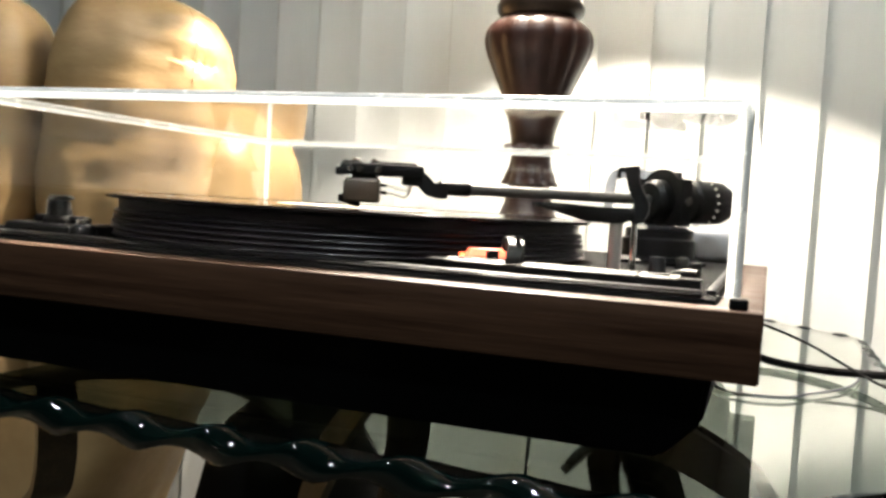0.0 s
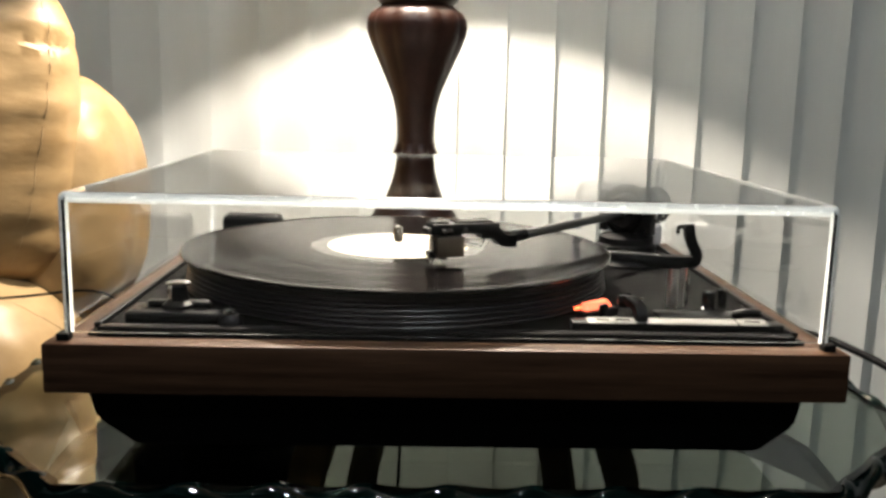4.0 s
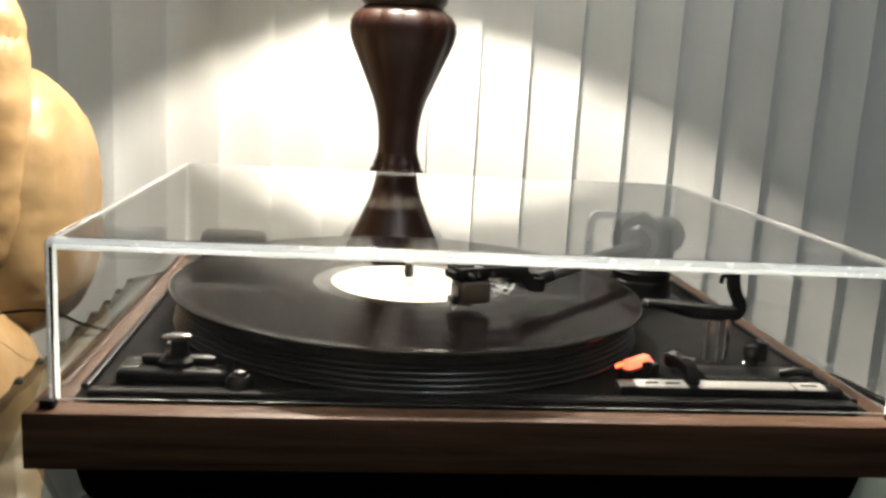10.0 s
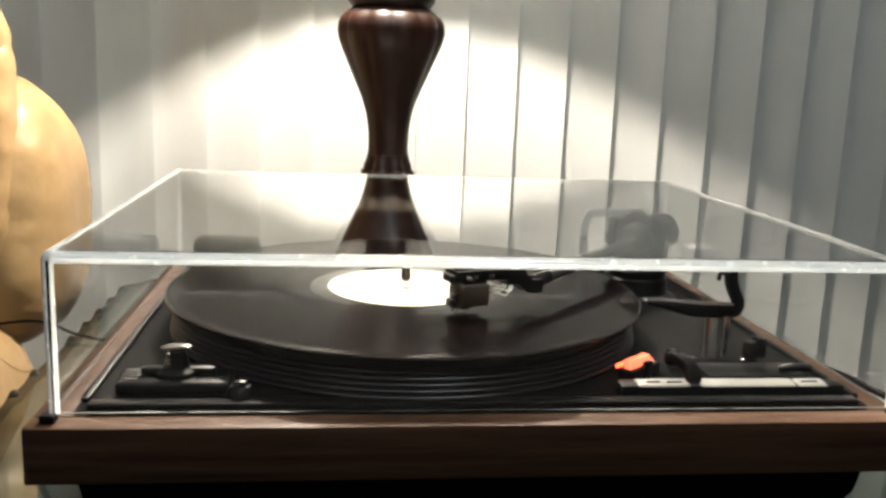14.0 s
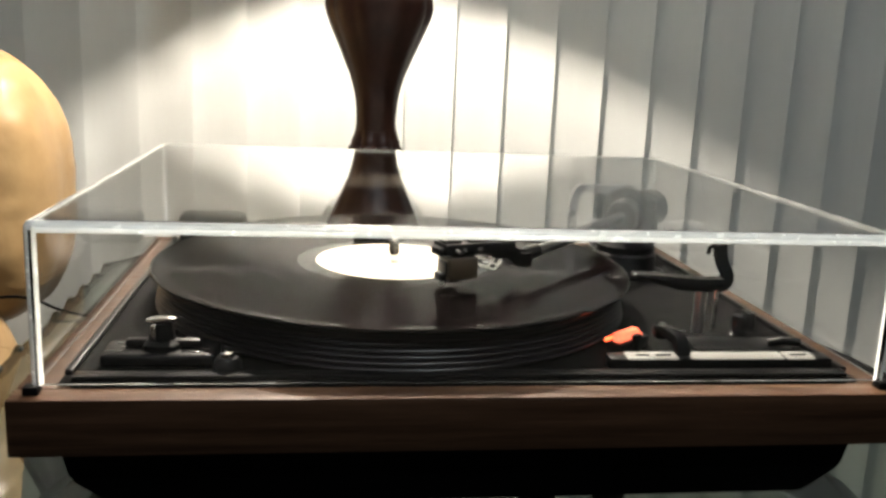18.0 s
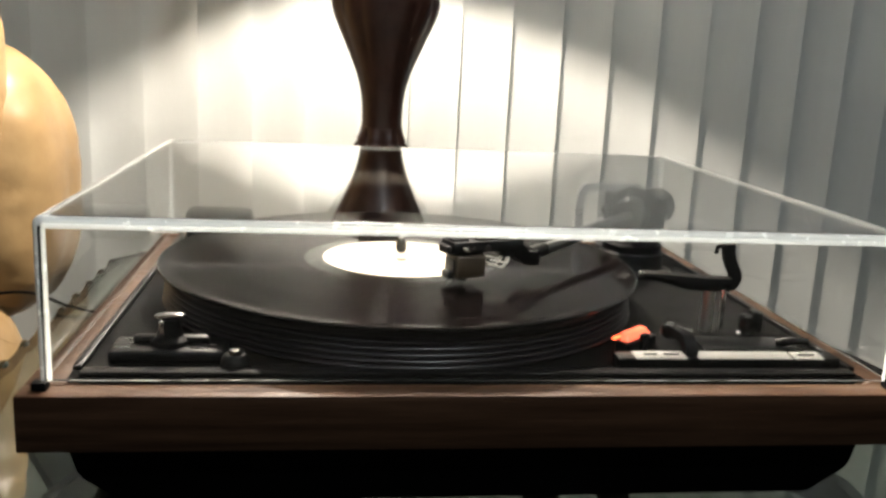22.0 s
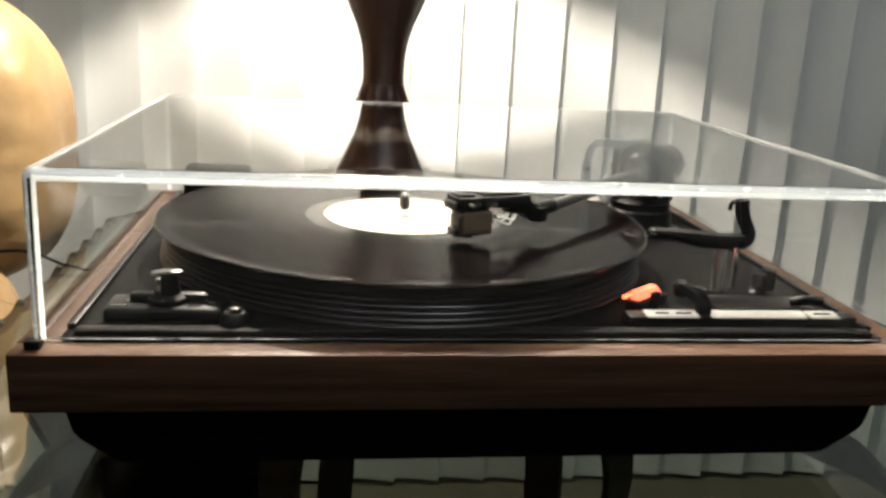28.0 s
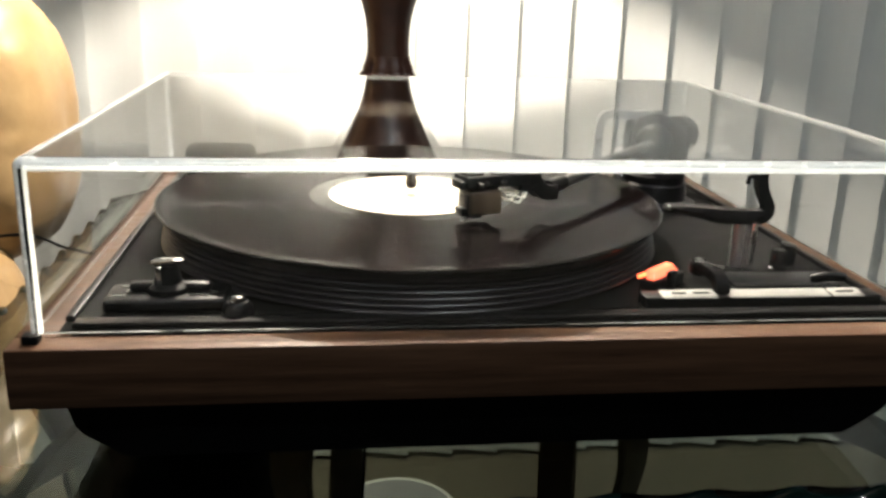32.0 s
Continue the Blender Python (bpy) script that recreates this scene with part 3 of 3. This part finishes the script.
for a, r, w in ((200, 0.03, 0.016), (215, 0.034, 0.012), (232, 0.036, 0.014), (165, 0.028, 0.014), (120, 0.03, 0.02), (60, 0.03, 0.018), (300, 0.033, 0.016)):
    px, py = SP[0] + r * math.cos(radians(a)), SP[1] + r * math.sin(radians(a))
    part("print_bar", box(px - w / 2, px + w / 2, py - 0.0006, py + 0.0006, 0.59735, 0.59746), BUFF, label_disc)

# deck front border and controls
part("deck_border", box(-0.1945, 0.1945, 0.0185, 0.0265, 0.5722, 0.5752, 0.001), BLACK, tt)
for sx in (-1, 1):
    part("side_border", box(*sorted((sx * 0.1955, sx * 0.1998)), 0.028, 0.344, 0.5722, 0.5752, 0.001), BLACK, tt)
control = part("speed_base", box(-0.186, -0.13, 0.037, 0.062, 0.5722, 0.579, 0.0022, 3), BLACK, tt, "black speed control base")
speed_knob = part("speed_knob", lathe([(0.001, 0.5785), (0.0098, 0.5785), (0.0094, 0.5815), (0.0065, 0.5835), (0.0052, 0.5905), (0.0045, 0.592), (0.001, 0.592)], 32, (-0.158, 0.05, 0)), BLACK, tt)
cap = lathe([(0.0005, 0.5922), (0.0052, 0.5922), (0.0062, 0.593), (0.006, 0.5941), (0.0046, 0.5947), (0.0005, 0.5949)], 32)
for v in cap.verts:
    v.co.x *= 1.25
    v.co.y *= 0.62
bmesh.ops.transform(cap, matrix=pose(-0.158, 0.05, 0, 0, 0, 14), verts=cap.verts)
part("knob_cap", cap, CHROME, speed_knob, "flat oval chrome cap")
part("knob_pointer", box(-0.1625, -0.1598, 0.043, 0.0472, 0.583, 0.5924, 0.0008, 2), CHROME, speed_knob)
part("knob_wing", box(-0.176, -0.138, 0.0475, 0.0535, 0.579, 0.5835, 0.002, 2), BLACK, speed_knob)
for x, w, y in ((-0.184, 0.008, 0.042), (-0.181, 0.009, 0.0545), (-0.1775, 0.004, 0.048), (-0.1475, 0.009, 0.041), (-0.14, 0.005, 0.0465)):
    part("print_bar", box(x, x + w, y, y + 0.0016, 0.5789, 0.5795, 0.0003), CHROME, control)
trim_lever = part("fine_speed_lever", lathe([(0.001, 0.5722), (0.0075, 0.5722), (0.007, 0.578), (0.005, 0.5805), (0.001, 0.581)], 20, (-0.124, 0.03, 0)), BLACK, tt)
part("lever_cap", lathe([(0.001, 0.5808), (0.004, 0.5808), (0.0035, 0.583), (0.001, 0.5835)], 16, (-0.124, 0.03, 0)), CHROME, trim_lever)

panel = part("control_bar", box(0.0705, 0.193, 0.0315, 0.0425, 0.5722, 0.5785, 0.0008), BLACK, tt, "black control bar with silver plates")
for x0, x1 in ((0.0795, 0.1075), (0.1135, 0.166), (0.1675, 0.184)):
    b = box(x0, x1, 0.0316, 0.0402, 0.5772, 0.5796, 0.0003)
    for v in b.verts:
        if v.co.y < 0.036 and v.co.z > 0.5785:
            v.co.z -= 0.0012
    part("plate", b, SILVER, panel)
for x0, w in ((0.085, 0.007), (0.096, 0.008), (0.171, 0.009)):
    part("print_bar", box(x0, x0 + w, 0.0355, 0.0366, 0.5785, 0.5796), INK, panel)
start_lever = part("start_lever", sweep(smooth_path([(0.1112, 0.0372, 0.5775), (0.1112, 0.0385, 0.5815), (0.1106, 0.042, 0.5853), (0.1082, 0.0475, 0.5872), (0.1058, 0.053, 0.588)], 5), [(-0.0038, -0.0022), (0.0038, -0.0022), (0.0042, 0.0), (0.0034, 0.0022), (-0.0034, 0.0022), (-0.0042, 0.0)]), BLACK, tt, "black start lever")
tip = lathe([(0.0006, -0.0068), (0.0036, -0.0066), (0.0048, -0.0048), (0.0048, -0.0012), (0.004, 0.0), (0.0006, 0.0004)], 20)
bmesh.ops.transform(tip, matrix=pose(0.1052, 0.054, 0.5895), verts=tip.verts)
part("lever_knob", tip, BLACK, start_lever)
part("lever_tip", lathe([(0.0004, 0.0), (0.0036, 0.0), (0.0034, 0.0007), (0.0004, 0.001)], 20, (0.1052, 0.054, 0.5897)), CHROME, start_lever, "chrome lever tip")
ridge = box(-0.0012, 0.0012, -0.007, 0.007, -0.0005, 0.0006, 0.0003)
bmesh.ops.transform(ridge, matrix=pose(0.1095, 0.0475, 0.5893, -8, 0, 26), verts=ridge.verts)
part("lever_inlay", ridge, CHROME, start_lever, "chrome inlay strip")

# strobe lamp beside the platter
strobe = part("strobe_housing", box(-0.015, 0.015, -0.005, 0.004, 0.5722, 0.5785, 0.001), BLACK, tt)
m = pose(0.091, 0.066, 0, 0, 0, 40)
strobe.data.transform(m)
win = box(-0.0125, 0.0118, -0.0026, 0.0026, 0.5783, 0.5829, 0.001)
for v in win.verts:
    if v.co.z > 0.581:
        v.co.x *= 0.84
        v.co.y += 0.0015
bmesh.ops.transform(win, matrix=m, verts=win.verts)
part("strobe_window", win, NEON, strobe, "glowing orange strobe window")
# hidden emitter added behind the window to throw red onto the platter
glow = sweep([Vector((-0.013, 0.0062, 0.579)), Vector((0.002, 0.0062, 0.579))], ring(0.0011, 8))
bmesh.ops.transform(glow, matrix=m, verts=glow.verts)
part("neon_tube", glow, NEON_TUBE, strobe, "unseen red neon tube, added to redden the platter side")
notch = box(-0.004, 0.002, -0.0075, -0.0042, 0.5722, 0.5825, 0.0008)
bmesh.ops.transform(notch, matrix=m, verts=notch.verts)
part("strobe_shutter", notch, BLACK, strobe)

# tonearm
PV = Vector((0.15, 0.25, 0.6135))
HE = Vector((0.044, 0.128, 0.6118))
AX = (PV - HE).normalized()
arm = part("tonearm", sweep([HE, PV + AX * 0.01], ring(0.0033, 16)), ARMTUBE, tt, "straight satin grey tonearm tube")
NX = Vector((-AX.y, AX.x, 0)).normalized()
# the head lies along the groove: x runs back from the cartridge to the neck
HEAD = pose(0.0, 0.1105, 0, 0, 0, 19)


def headed(bm):
    bmesh.ops.transform(bm, matrix=HEAD, verts=bm.verts)
    return bm


shell = box(-0.0125, 0.034, -0.0085, 0.0085, 0.6165, 0.6232, 0.0012)
box(-0.0155, -0.011, -0.006, 0.006, 0.6158, 0.6205, 0.001, bm=shell)
for x0, x1 in ((-0.0115, -0.001), (0.004, 0.03)):
    box(x0, x1, -0.0055, 0.0055, 0.623, 0.6246, 0.0006, bm=shell)
box(0.022, 0.034, -0.006, 0.006, 0.612, 0.617, 0.0012, bm=shell)
head = part("headshell", headed(shell), BASE, arm, "black headshell")
for sx in (-0.0045, 0.006):
    part("mount_screw", headed(lathe([(0.0003, 0.6232), (0.0021, 0.6232), (0.0021, 0.6256), (0.0014, 0.6262), (0.0003, 0.6262)], 12, (sx, 0.0, 0))), CHROME, head, "chrome mounting screw")
    part("screw_nut", headed(lathe([(0.0003, -0.0006), (0.0021, -0.0006), (0.0019, 0.0012), (0.0003, 0.0014)], 6, (sx + 0.003, -0.0087, 0.6195), axis=(0, -1, 0))), CHROME, head)
part("head_neck", headed(sweep([Vector((0.031, 0, 0.6172)), Vector((0.0345, 0, 0.6145)), Vector((0.038, 0, 0.6108)), Vector((0.043, 0.0005, 0.6098)), Vector((0.0475, 0.001, 0.61))], [(-0.005, -0.0042), (0.005, -0.0042), (0.0054, 0.0), (0.005, 0.0042), (-0.005, 0.0042), (-0.0054, 0.0)])), BLACK, arm)
part("arm_socket", sweep([HE - AX * 0.004, HE + AX * 0.014], ring(0.0042, 16)), BLACK, arm)
part("finger_lift", headed(tube([(-0.006, -0.008, 0.6195), (-0.006, -0.0135, 0.6192), (-0.0066, -0.0185, 0.6212)], 0.0012, n=8)), BLACK, arm)
cart = part("cartridge", headed(box(-0.0098, 0.0098, -0.0078, 0.0078, 0.6012, 0.6148, 0.0016, 3)), CARTRIDGE, arm, "tan plastic cartridge")
part("mount", headed(box(-0.006, 0.008, -0.006, 0.006, 0.6146, 0.6168)), BLACK, cart)
part("nose_plate", headed(box(-0.0106, -0.0096, -0.006, 0.006, 0.6035, 0.6125, 0.0003)), BLACK, cart)
nose = box(-0.0135, -0.001, -0.0046, 0.0046, 0.5988, 0.6052, 0.0008)
for v in nose.verts:
    if v.co.x < -0.012:
        v.co.z += 0.002 if v.co.z < 0.602 else 0.0
part("stylus_guard", headed(nose), BLACK, cart)
part("stylus", headed(sweep([Vector((-0.0085, 0, 0.5998)), Vector((-0.0115, 0, 0.5973))], ring(0.0005, 6))), STEEL, cart)
for dy, dz in ((-0.0045, 0.002), (0.0025, 0.0025), (-0.0015, -0.0015), (0.0045, -0.002)):
    part("pin", headed(sweep([Vector((0.0096, dy, 0.609 + dz)), Vector((0.0135, dy, 0.609 + dz))], ring(0.0008, 8))), CHROME, cart)
    part("lead_wire", headed(tube([(0.0135, dy, 0.609 + dz), (0.018, dy * 1.4, 0.6085 + dz), (0.0235, dy * 1.5, 0.607 + dz), (0.0262, dy, 0.61 + dz * 0.6), (0.027, dy * 0.6, 0.6125)], 0.0006, n=6)), WIRE, arm)
cw = lathe([(0.001, 0.022), (0.0125, 0.022), (0.0145, 0.024), (0.0148, 0.034), (0.0142, 0.036), (0.0148, 0.038), (0.0142, 0.05), (0.011, 0.057), (0.001, 0.058)], 40, PV, axis=AX)
part("counterweight", cw, BLACK, arm, "black stepped counterweight")
for k in range(18):
    a = 2 * math.pi * k / 18
    up = AX.cross(NX)
    p = PV + AX * 0.0365 + (NX * math.cos(a) + up * math.sin(a)) * 0.0147
    part("scale_mark", lathe([(0.0001, -0.0004), (0.0007, -0.0004), (0.0007, 0.0006), (0.0001, 0.0006)], 6, p, axis=NX * math.cos(a) + up * math.sin(a)), WIRE, arm)
part("weight_shaft", sweep([PV, PV + AX * 0.026], ring(0.005, 14)), CHROME, arm)
part("bearing_housing", lathe([(0.001, -0.011), (0.011, -0.011), (0.0135, -0.008), (0.0138, 0.004), (0.0115, 0.007), (0.0115, 0.013), (0.0132, 0.015), (0.0132, 0.02), (0.001, 0.021)], 36, PV, axis=AX), BLACK, arm)
part("bearing_block", box(-0.008, 0.008, -0.009, 0.009, -0.009, 0.011, 0.003, 3), BLACK, arm)
arm.children[-1].data.transform(Matrix.Translation(PV) @ Matrix.Rotation(math.atan2(AX.y, AX.x), 4, "Z"))

turret = part("arm_turret", lathe([(0.001, 0.5722), (0.031, 0.5722), (0.031, 0.5745), (0.024, 0.577), (0.0235, 0.588), (0.022, 0.5895), (0.022, 0.5945), (0.016, 0.597), (0.001, 0.597)], 48, (PV.x, PV.y, 0)), BLACK, tt, "round black tonearm mount")
part("turret_ring", lathe([(0.0225, 0.589), (0.0245, 0.589), (0.0245, 0.591), (0.0225, 0.591)], 48, (PV.x, PV.y, 0)), CHROME, turret)
gim = bmesh.new()
loop = [PV + NX * 0.0165 * math.cos(a) + Vector((0, 0, 0.0165 * math.sin(a))) for a in (2 * math.pi * k / 40 for k in range(40))]
sweep(loop, [(-0.004, -0.0015), (0.004, -0.0015), (0.004, 0.0015), (-0.004, 0.0015)], gim, closed=True, up=tuple(AX))
part("gimbal_ring", gim, BLACK, turret, "black gimbal ring")
for k in (-1, 1):
    fork = sweep([PV + NX * 0.0205 * k + Vector((0, 0, -0.016)), PV + NX * 0.0205 * k + Vector((0, 0, 0.014))], [(-0.0025, -0.004), (0.0025, -0.004), (0.0025, 0.004), (-0.0025, 0.004)], up=tuple(AX))
    part("gimbal_post", fork, BLACK, turret)
for k in (-1, 1):
    part("bearing_screw", lathe([(0.0003, 0), (0.003, 0), (0.003, 0.002), (0.0003, 0.0022)], 14, PV + NX * 0.0232 * k, axis=NX * k), CHROME, turret)
part("bearing_cap", lathe([(0.0003, 0.0), (0.0034, 0.0), (0.0032, 0.0016), (0.002, 0.0028), (0.0003, 0.0032)], 16, PV + Vector((0, 0, 0.0108))), CHROME, turret, "chrome bearing cap")
part("front_post", box(-0.003, 0.003, -0.006, 0.006, -0.012, 0.022, 0.0015), BLACK, turret)
turret.children[-1].data.transform(Matrix.Translation(PV - AX * 0.022) @ Matrix.Rotation(math.atan2(AX.y, AX.x), 4, "Z"))
part("arm_lock", sweep(smooth_path([(0.113, 0.268, 0.597), (0.1125, 0.268, 0.616), (0.1145, 0.268, 0.628), (0.12, 0.269, 0.6305), (0.14, 0.27, 0.6305), (0.153, 0.271, 0.6305)], 6), [(-0.002, -0.003), (0.002, -0.003), (0.002, 0.003), (-0.002, 0.003)]), GREYP, turret, "grey plastic arm lock bar")
part("lock_knob", lathe([(0.0003, -0.004), (0.003, -0.004), (0.003, 0.004), (0.0003, 0.004)], 12, (0.156, 0.2712, 0.6305), axis=(1, 0, 0)), BLACK, turret)
# curved lift platform and arm rest
run = smooth_path([(0.1035, 0.1035, 0.6062), (0.113, 0.101, 0.6055), (0.128, 0.0985, 0.6045), (0.142, 0.0962, 0.604), (0.156, 0.0945, 0.6042)], 8)
b = sweep(run, [(-0.0035, -0.0055), (0.0035, -0.0055), (0.005, -0.001), (0.0042, 0.0025), (-0.0042, 0.0025), (-0.005, -0.001)])
for v in b.verts:
    # thin at its tip, deep where it meets the upright
    fat = min(1.0, 0.25 + (v.co.x - 0.1035) * 28) * min(1.0, 0.55 + (0.159 - v.co.x) * 40)
    v.co.z = 0.6068 - (0.6068 - v.co.z) * max(0.2, fat)
lift = part("lift_platform", b, BASE, tt, "matt black curved lift platform")
part("rest_upright", sweep(smooth_path([(0.1535, 0.0945, 0.6015), (0.1578, 0.0945, 0.6035), (0.1588, 0.0945, 0.6085), (0.1555, 0.0945, 0.615), (0.1535, 0.0945, 0.621), (0.1528, 0.0945, 0.627)], 6), [(-0.003, -0.0032), (0.003, -0.0032), (0.0034, 0.0), (0.003, 0.0032), (-0.003, 0.0032), (-0.0034, 0.0)], up=(0, 1, 0)), BASE, lift)
part("rest_clip", tube([(0.1515, 0.094, 0.6245), (0.147, 0.0945, 0.6255), (0.146, 0.095, 0.621)], 0.0013, n=8), BLACK, lift)
part("pivot_pin", lathe([(0.0003, -0.001), (0.0016, -0.001), (0.0014, 0.0012), (0.0003, 0.0014)], 12, (0.1045, 0.1, 0.606), axis=(0, -1, 0)), CHROME, lift)
part("lift_post", lathe([(0.001, 0.5722), (0.0034, 0.5722), (0.0034, 0.5995), (0.001, 0.5995)], 24, (0.146, 0.0985, 0)), STEEL, tt, "polished lift post")
part("lift_rod", lathe([(0.001, 0.5722), (0.0016, 0.5722), (0.0016, 0.6012), (0.001, 0.6012)], 12, (0.155, 0.098, 0)), CHROME, tt)
dial = part("skate_dial", lathe([(0.001, 0.5722), (0.005, 0.5722), (0.005, 0.5738), (0.0042, 0.5743), (0.0042, 0.583), (0.0036, 0.5842), (0.001, 0.5842)], 32, (0.168, 0.092, 0)), DARKCHROME, tt, "dark metal anti-skating dial")
part("skate_dial_small", lathe([(0.001, 0.5722), (0.0034, 0.5722), (0.0034, 0.584), (0.001, 0.5845)], 24, (0.179, 0.1, 0)), DARKCHROME, tt)
part("skate_dial_small", lathe([(0.001, 0.5722), (0.003, 0.5722), (0.003, 0.581), (0.001, 0.5815)], 24, (0.1845, 0.115, 0)), DARKCHROME, tt)
part("lift_plate", box(0.13, 0.188, 0.06, 0.084, 0.5722, 0.5738, 0.0006), BLACK, tt)
part("cue_lever", sweep(smooth_path([(0.176, 0.068, 0.575), (0.182, 0.063, 0.578), (0.19, 0.06, 0.5785)], 6), ring(0.0026, 10)), BLACK, tt)
for x in (-0.17, 0.17):
    hinge = part("hinge", box(x - 0.022, x + 0.03, 0.32, 0.3425, 0.5722, 0.5955, 0.006, 4), GREYP if x > 0 else BLACK, tt, "plastic cover hinge")
    part("hinge_pin", lathe([(0.0003, -0.018), (0.004, -0.018), (0.004, 0.018), (0.0003, 0.018)], 14, (x, 0.333, 0.592), axis=(1, 0, 0)), BLACK, hinge)

# ---- cables ----
signal = thing("signal_cable", (0.2, 0.37, 0.5), "thick black rubber cable running over the glass edge", "cable")
part("lead", tube([(0.17, 0.369, 0.525), (0.192, 0.374, 0.512), (0.222, 0.34, 0.5035), (0.258, 0.318, 0.5035), (0.29, 0.293, 0.508), (0.309, 0.25, 0.515), (0.321, 0.195, 0.516), (0.33, 0.15, 0.512), (0.345, 0.1, 0.49), (0.375, 0.06, 0.4), (0.42, 0.05, 0.2), (0.46, 0.06, 0.0), (0.5, 0.1, FLOOR + 0.004), (0.8, 0.3, FLOOR + 0.004)], 0.0029, steps=12), CABLE, signal)
ground = thing("ground_wire", (0.2, 0.37, 0.5), "thin black earth wire looping over the glass", "cable")
part("lead", tube([(0.19, 0.368, 0.53), (0.215, 0.365, 0.527), (0.25, 0.33, 0.519), (0.285, 0.27, 0.508), (0.31, 0.215, 0.503), (0.318, 0.16, 0.48), (0.335, 0.11, 0.44), (0.4, 0.1, 0.43), (0.47, 0.12, 0.3), (0.5, 0.2, 0.0), (0.52, 0.3, FLOOR + 0.002)], 0.0011, n=8, steps=12), CABLE, ground)
loop_wire = thing("thin_wire", (0.2, 0.22, 0.5), "thin grey wire lying curved on the glass", "cable")
part("lead", tube([(0.17, 0.3, 0.5012), (0.196, 0.215, 0.5012), (0.228, 0.206, 0.5012), (0.251, 0.236, 0.5012), (0.275, 0.28, 0.5012), (0.29, 0.36, 0.5012)], 0.0009, n=8, steps=10), GREYP, loop_wire)
cord = thing("lamp_cord", (-0.03, 0.66, 0.5), "thin dark lamp cord hanging behind the glass table", "cable")
part("lead", tube([(-0.03, 0.64, 0.503), (-0.031, 0.672, 0.506), (-0.033, 0.692, 0.47), (-0.036, 0.69, 0.3), (-0.046, 0.68, 0.05), (-0.06, 0.7, FLOOR + 0.003), (-0.3, 0.9, FLOOR + 0.003)], 0.0024, n=8, steps=10), CABLE, cord)
sofa_cord = thing("black_cord", (-0.3, 0.38, 0.5), "thin black cord from the sofa onto the glass", "cable")
part("lead", tube([(-0.62, 0.37, 0.487), (-0.5, 0.39, 0.492), (-0.4, 0.4, 0.5), (-0.34, 0.395, 0.508), (-0.3, 0.37, 0.504), (-0.268, 0.361, 0.501), (-0.24, 0.38, 0.501), (-0.235, 0.45, 0.501)], 0.0013, n=8, steps=10), CABLE, sofa_cord)

# dark round basket under the glass
basket = thing("storage_basket", (-0.25, 0.5, FLOOR), "dark brown round lidded basket on the carpet below the table", "basket")
part("body", lathe([(0.001, 0.0), (0.09, 0.0), (0.1, 0.01), (0.11, 0.09), (0.113, 0.18), (0.108, 0.24), (0.1, 0.27), (0.001, 0.27)], 40, (-0.25, 0.5, FLOOR), lobes=20), BASE, basket)
part("lid", lathe([(0.001, 0.27), (0.105, 0.27), (0.108, 0.282), (0.104, 0.325), (0.094, 0.37), (0.074, 0.405), (0.045, 0.43), (0.015, 0.44), (0.001, 0.441)], 40, (-0.25, 0.5, FLOOR)), BASE, basket)
dish = thing("round_dish", (0.01, 0.79, FLOOR), "pale round shallow dish on the carpet under the table", "dish")
part("body", lathe([(0.001, 0.0), (0.06, 0.0), (0.085, 0.012), (0.088, 0.02), (0.084, 0.022), (0.06, 0.012), (0.001, 0.011)], 48, (0.01, 0.79, FLOOR)), GREYP, dish)
part("rim", sweep([Vector((0.01 + 0.086 * math.cos(2 * math.pi * k / 48), 0.79 + 0.086 * math.sin(2 * math.pi * k / 48), FLOOR + 0.021)) for k in range(48)], ring(0.003, 8), closed=True), PAINT, dish)
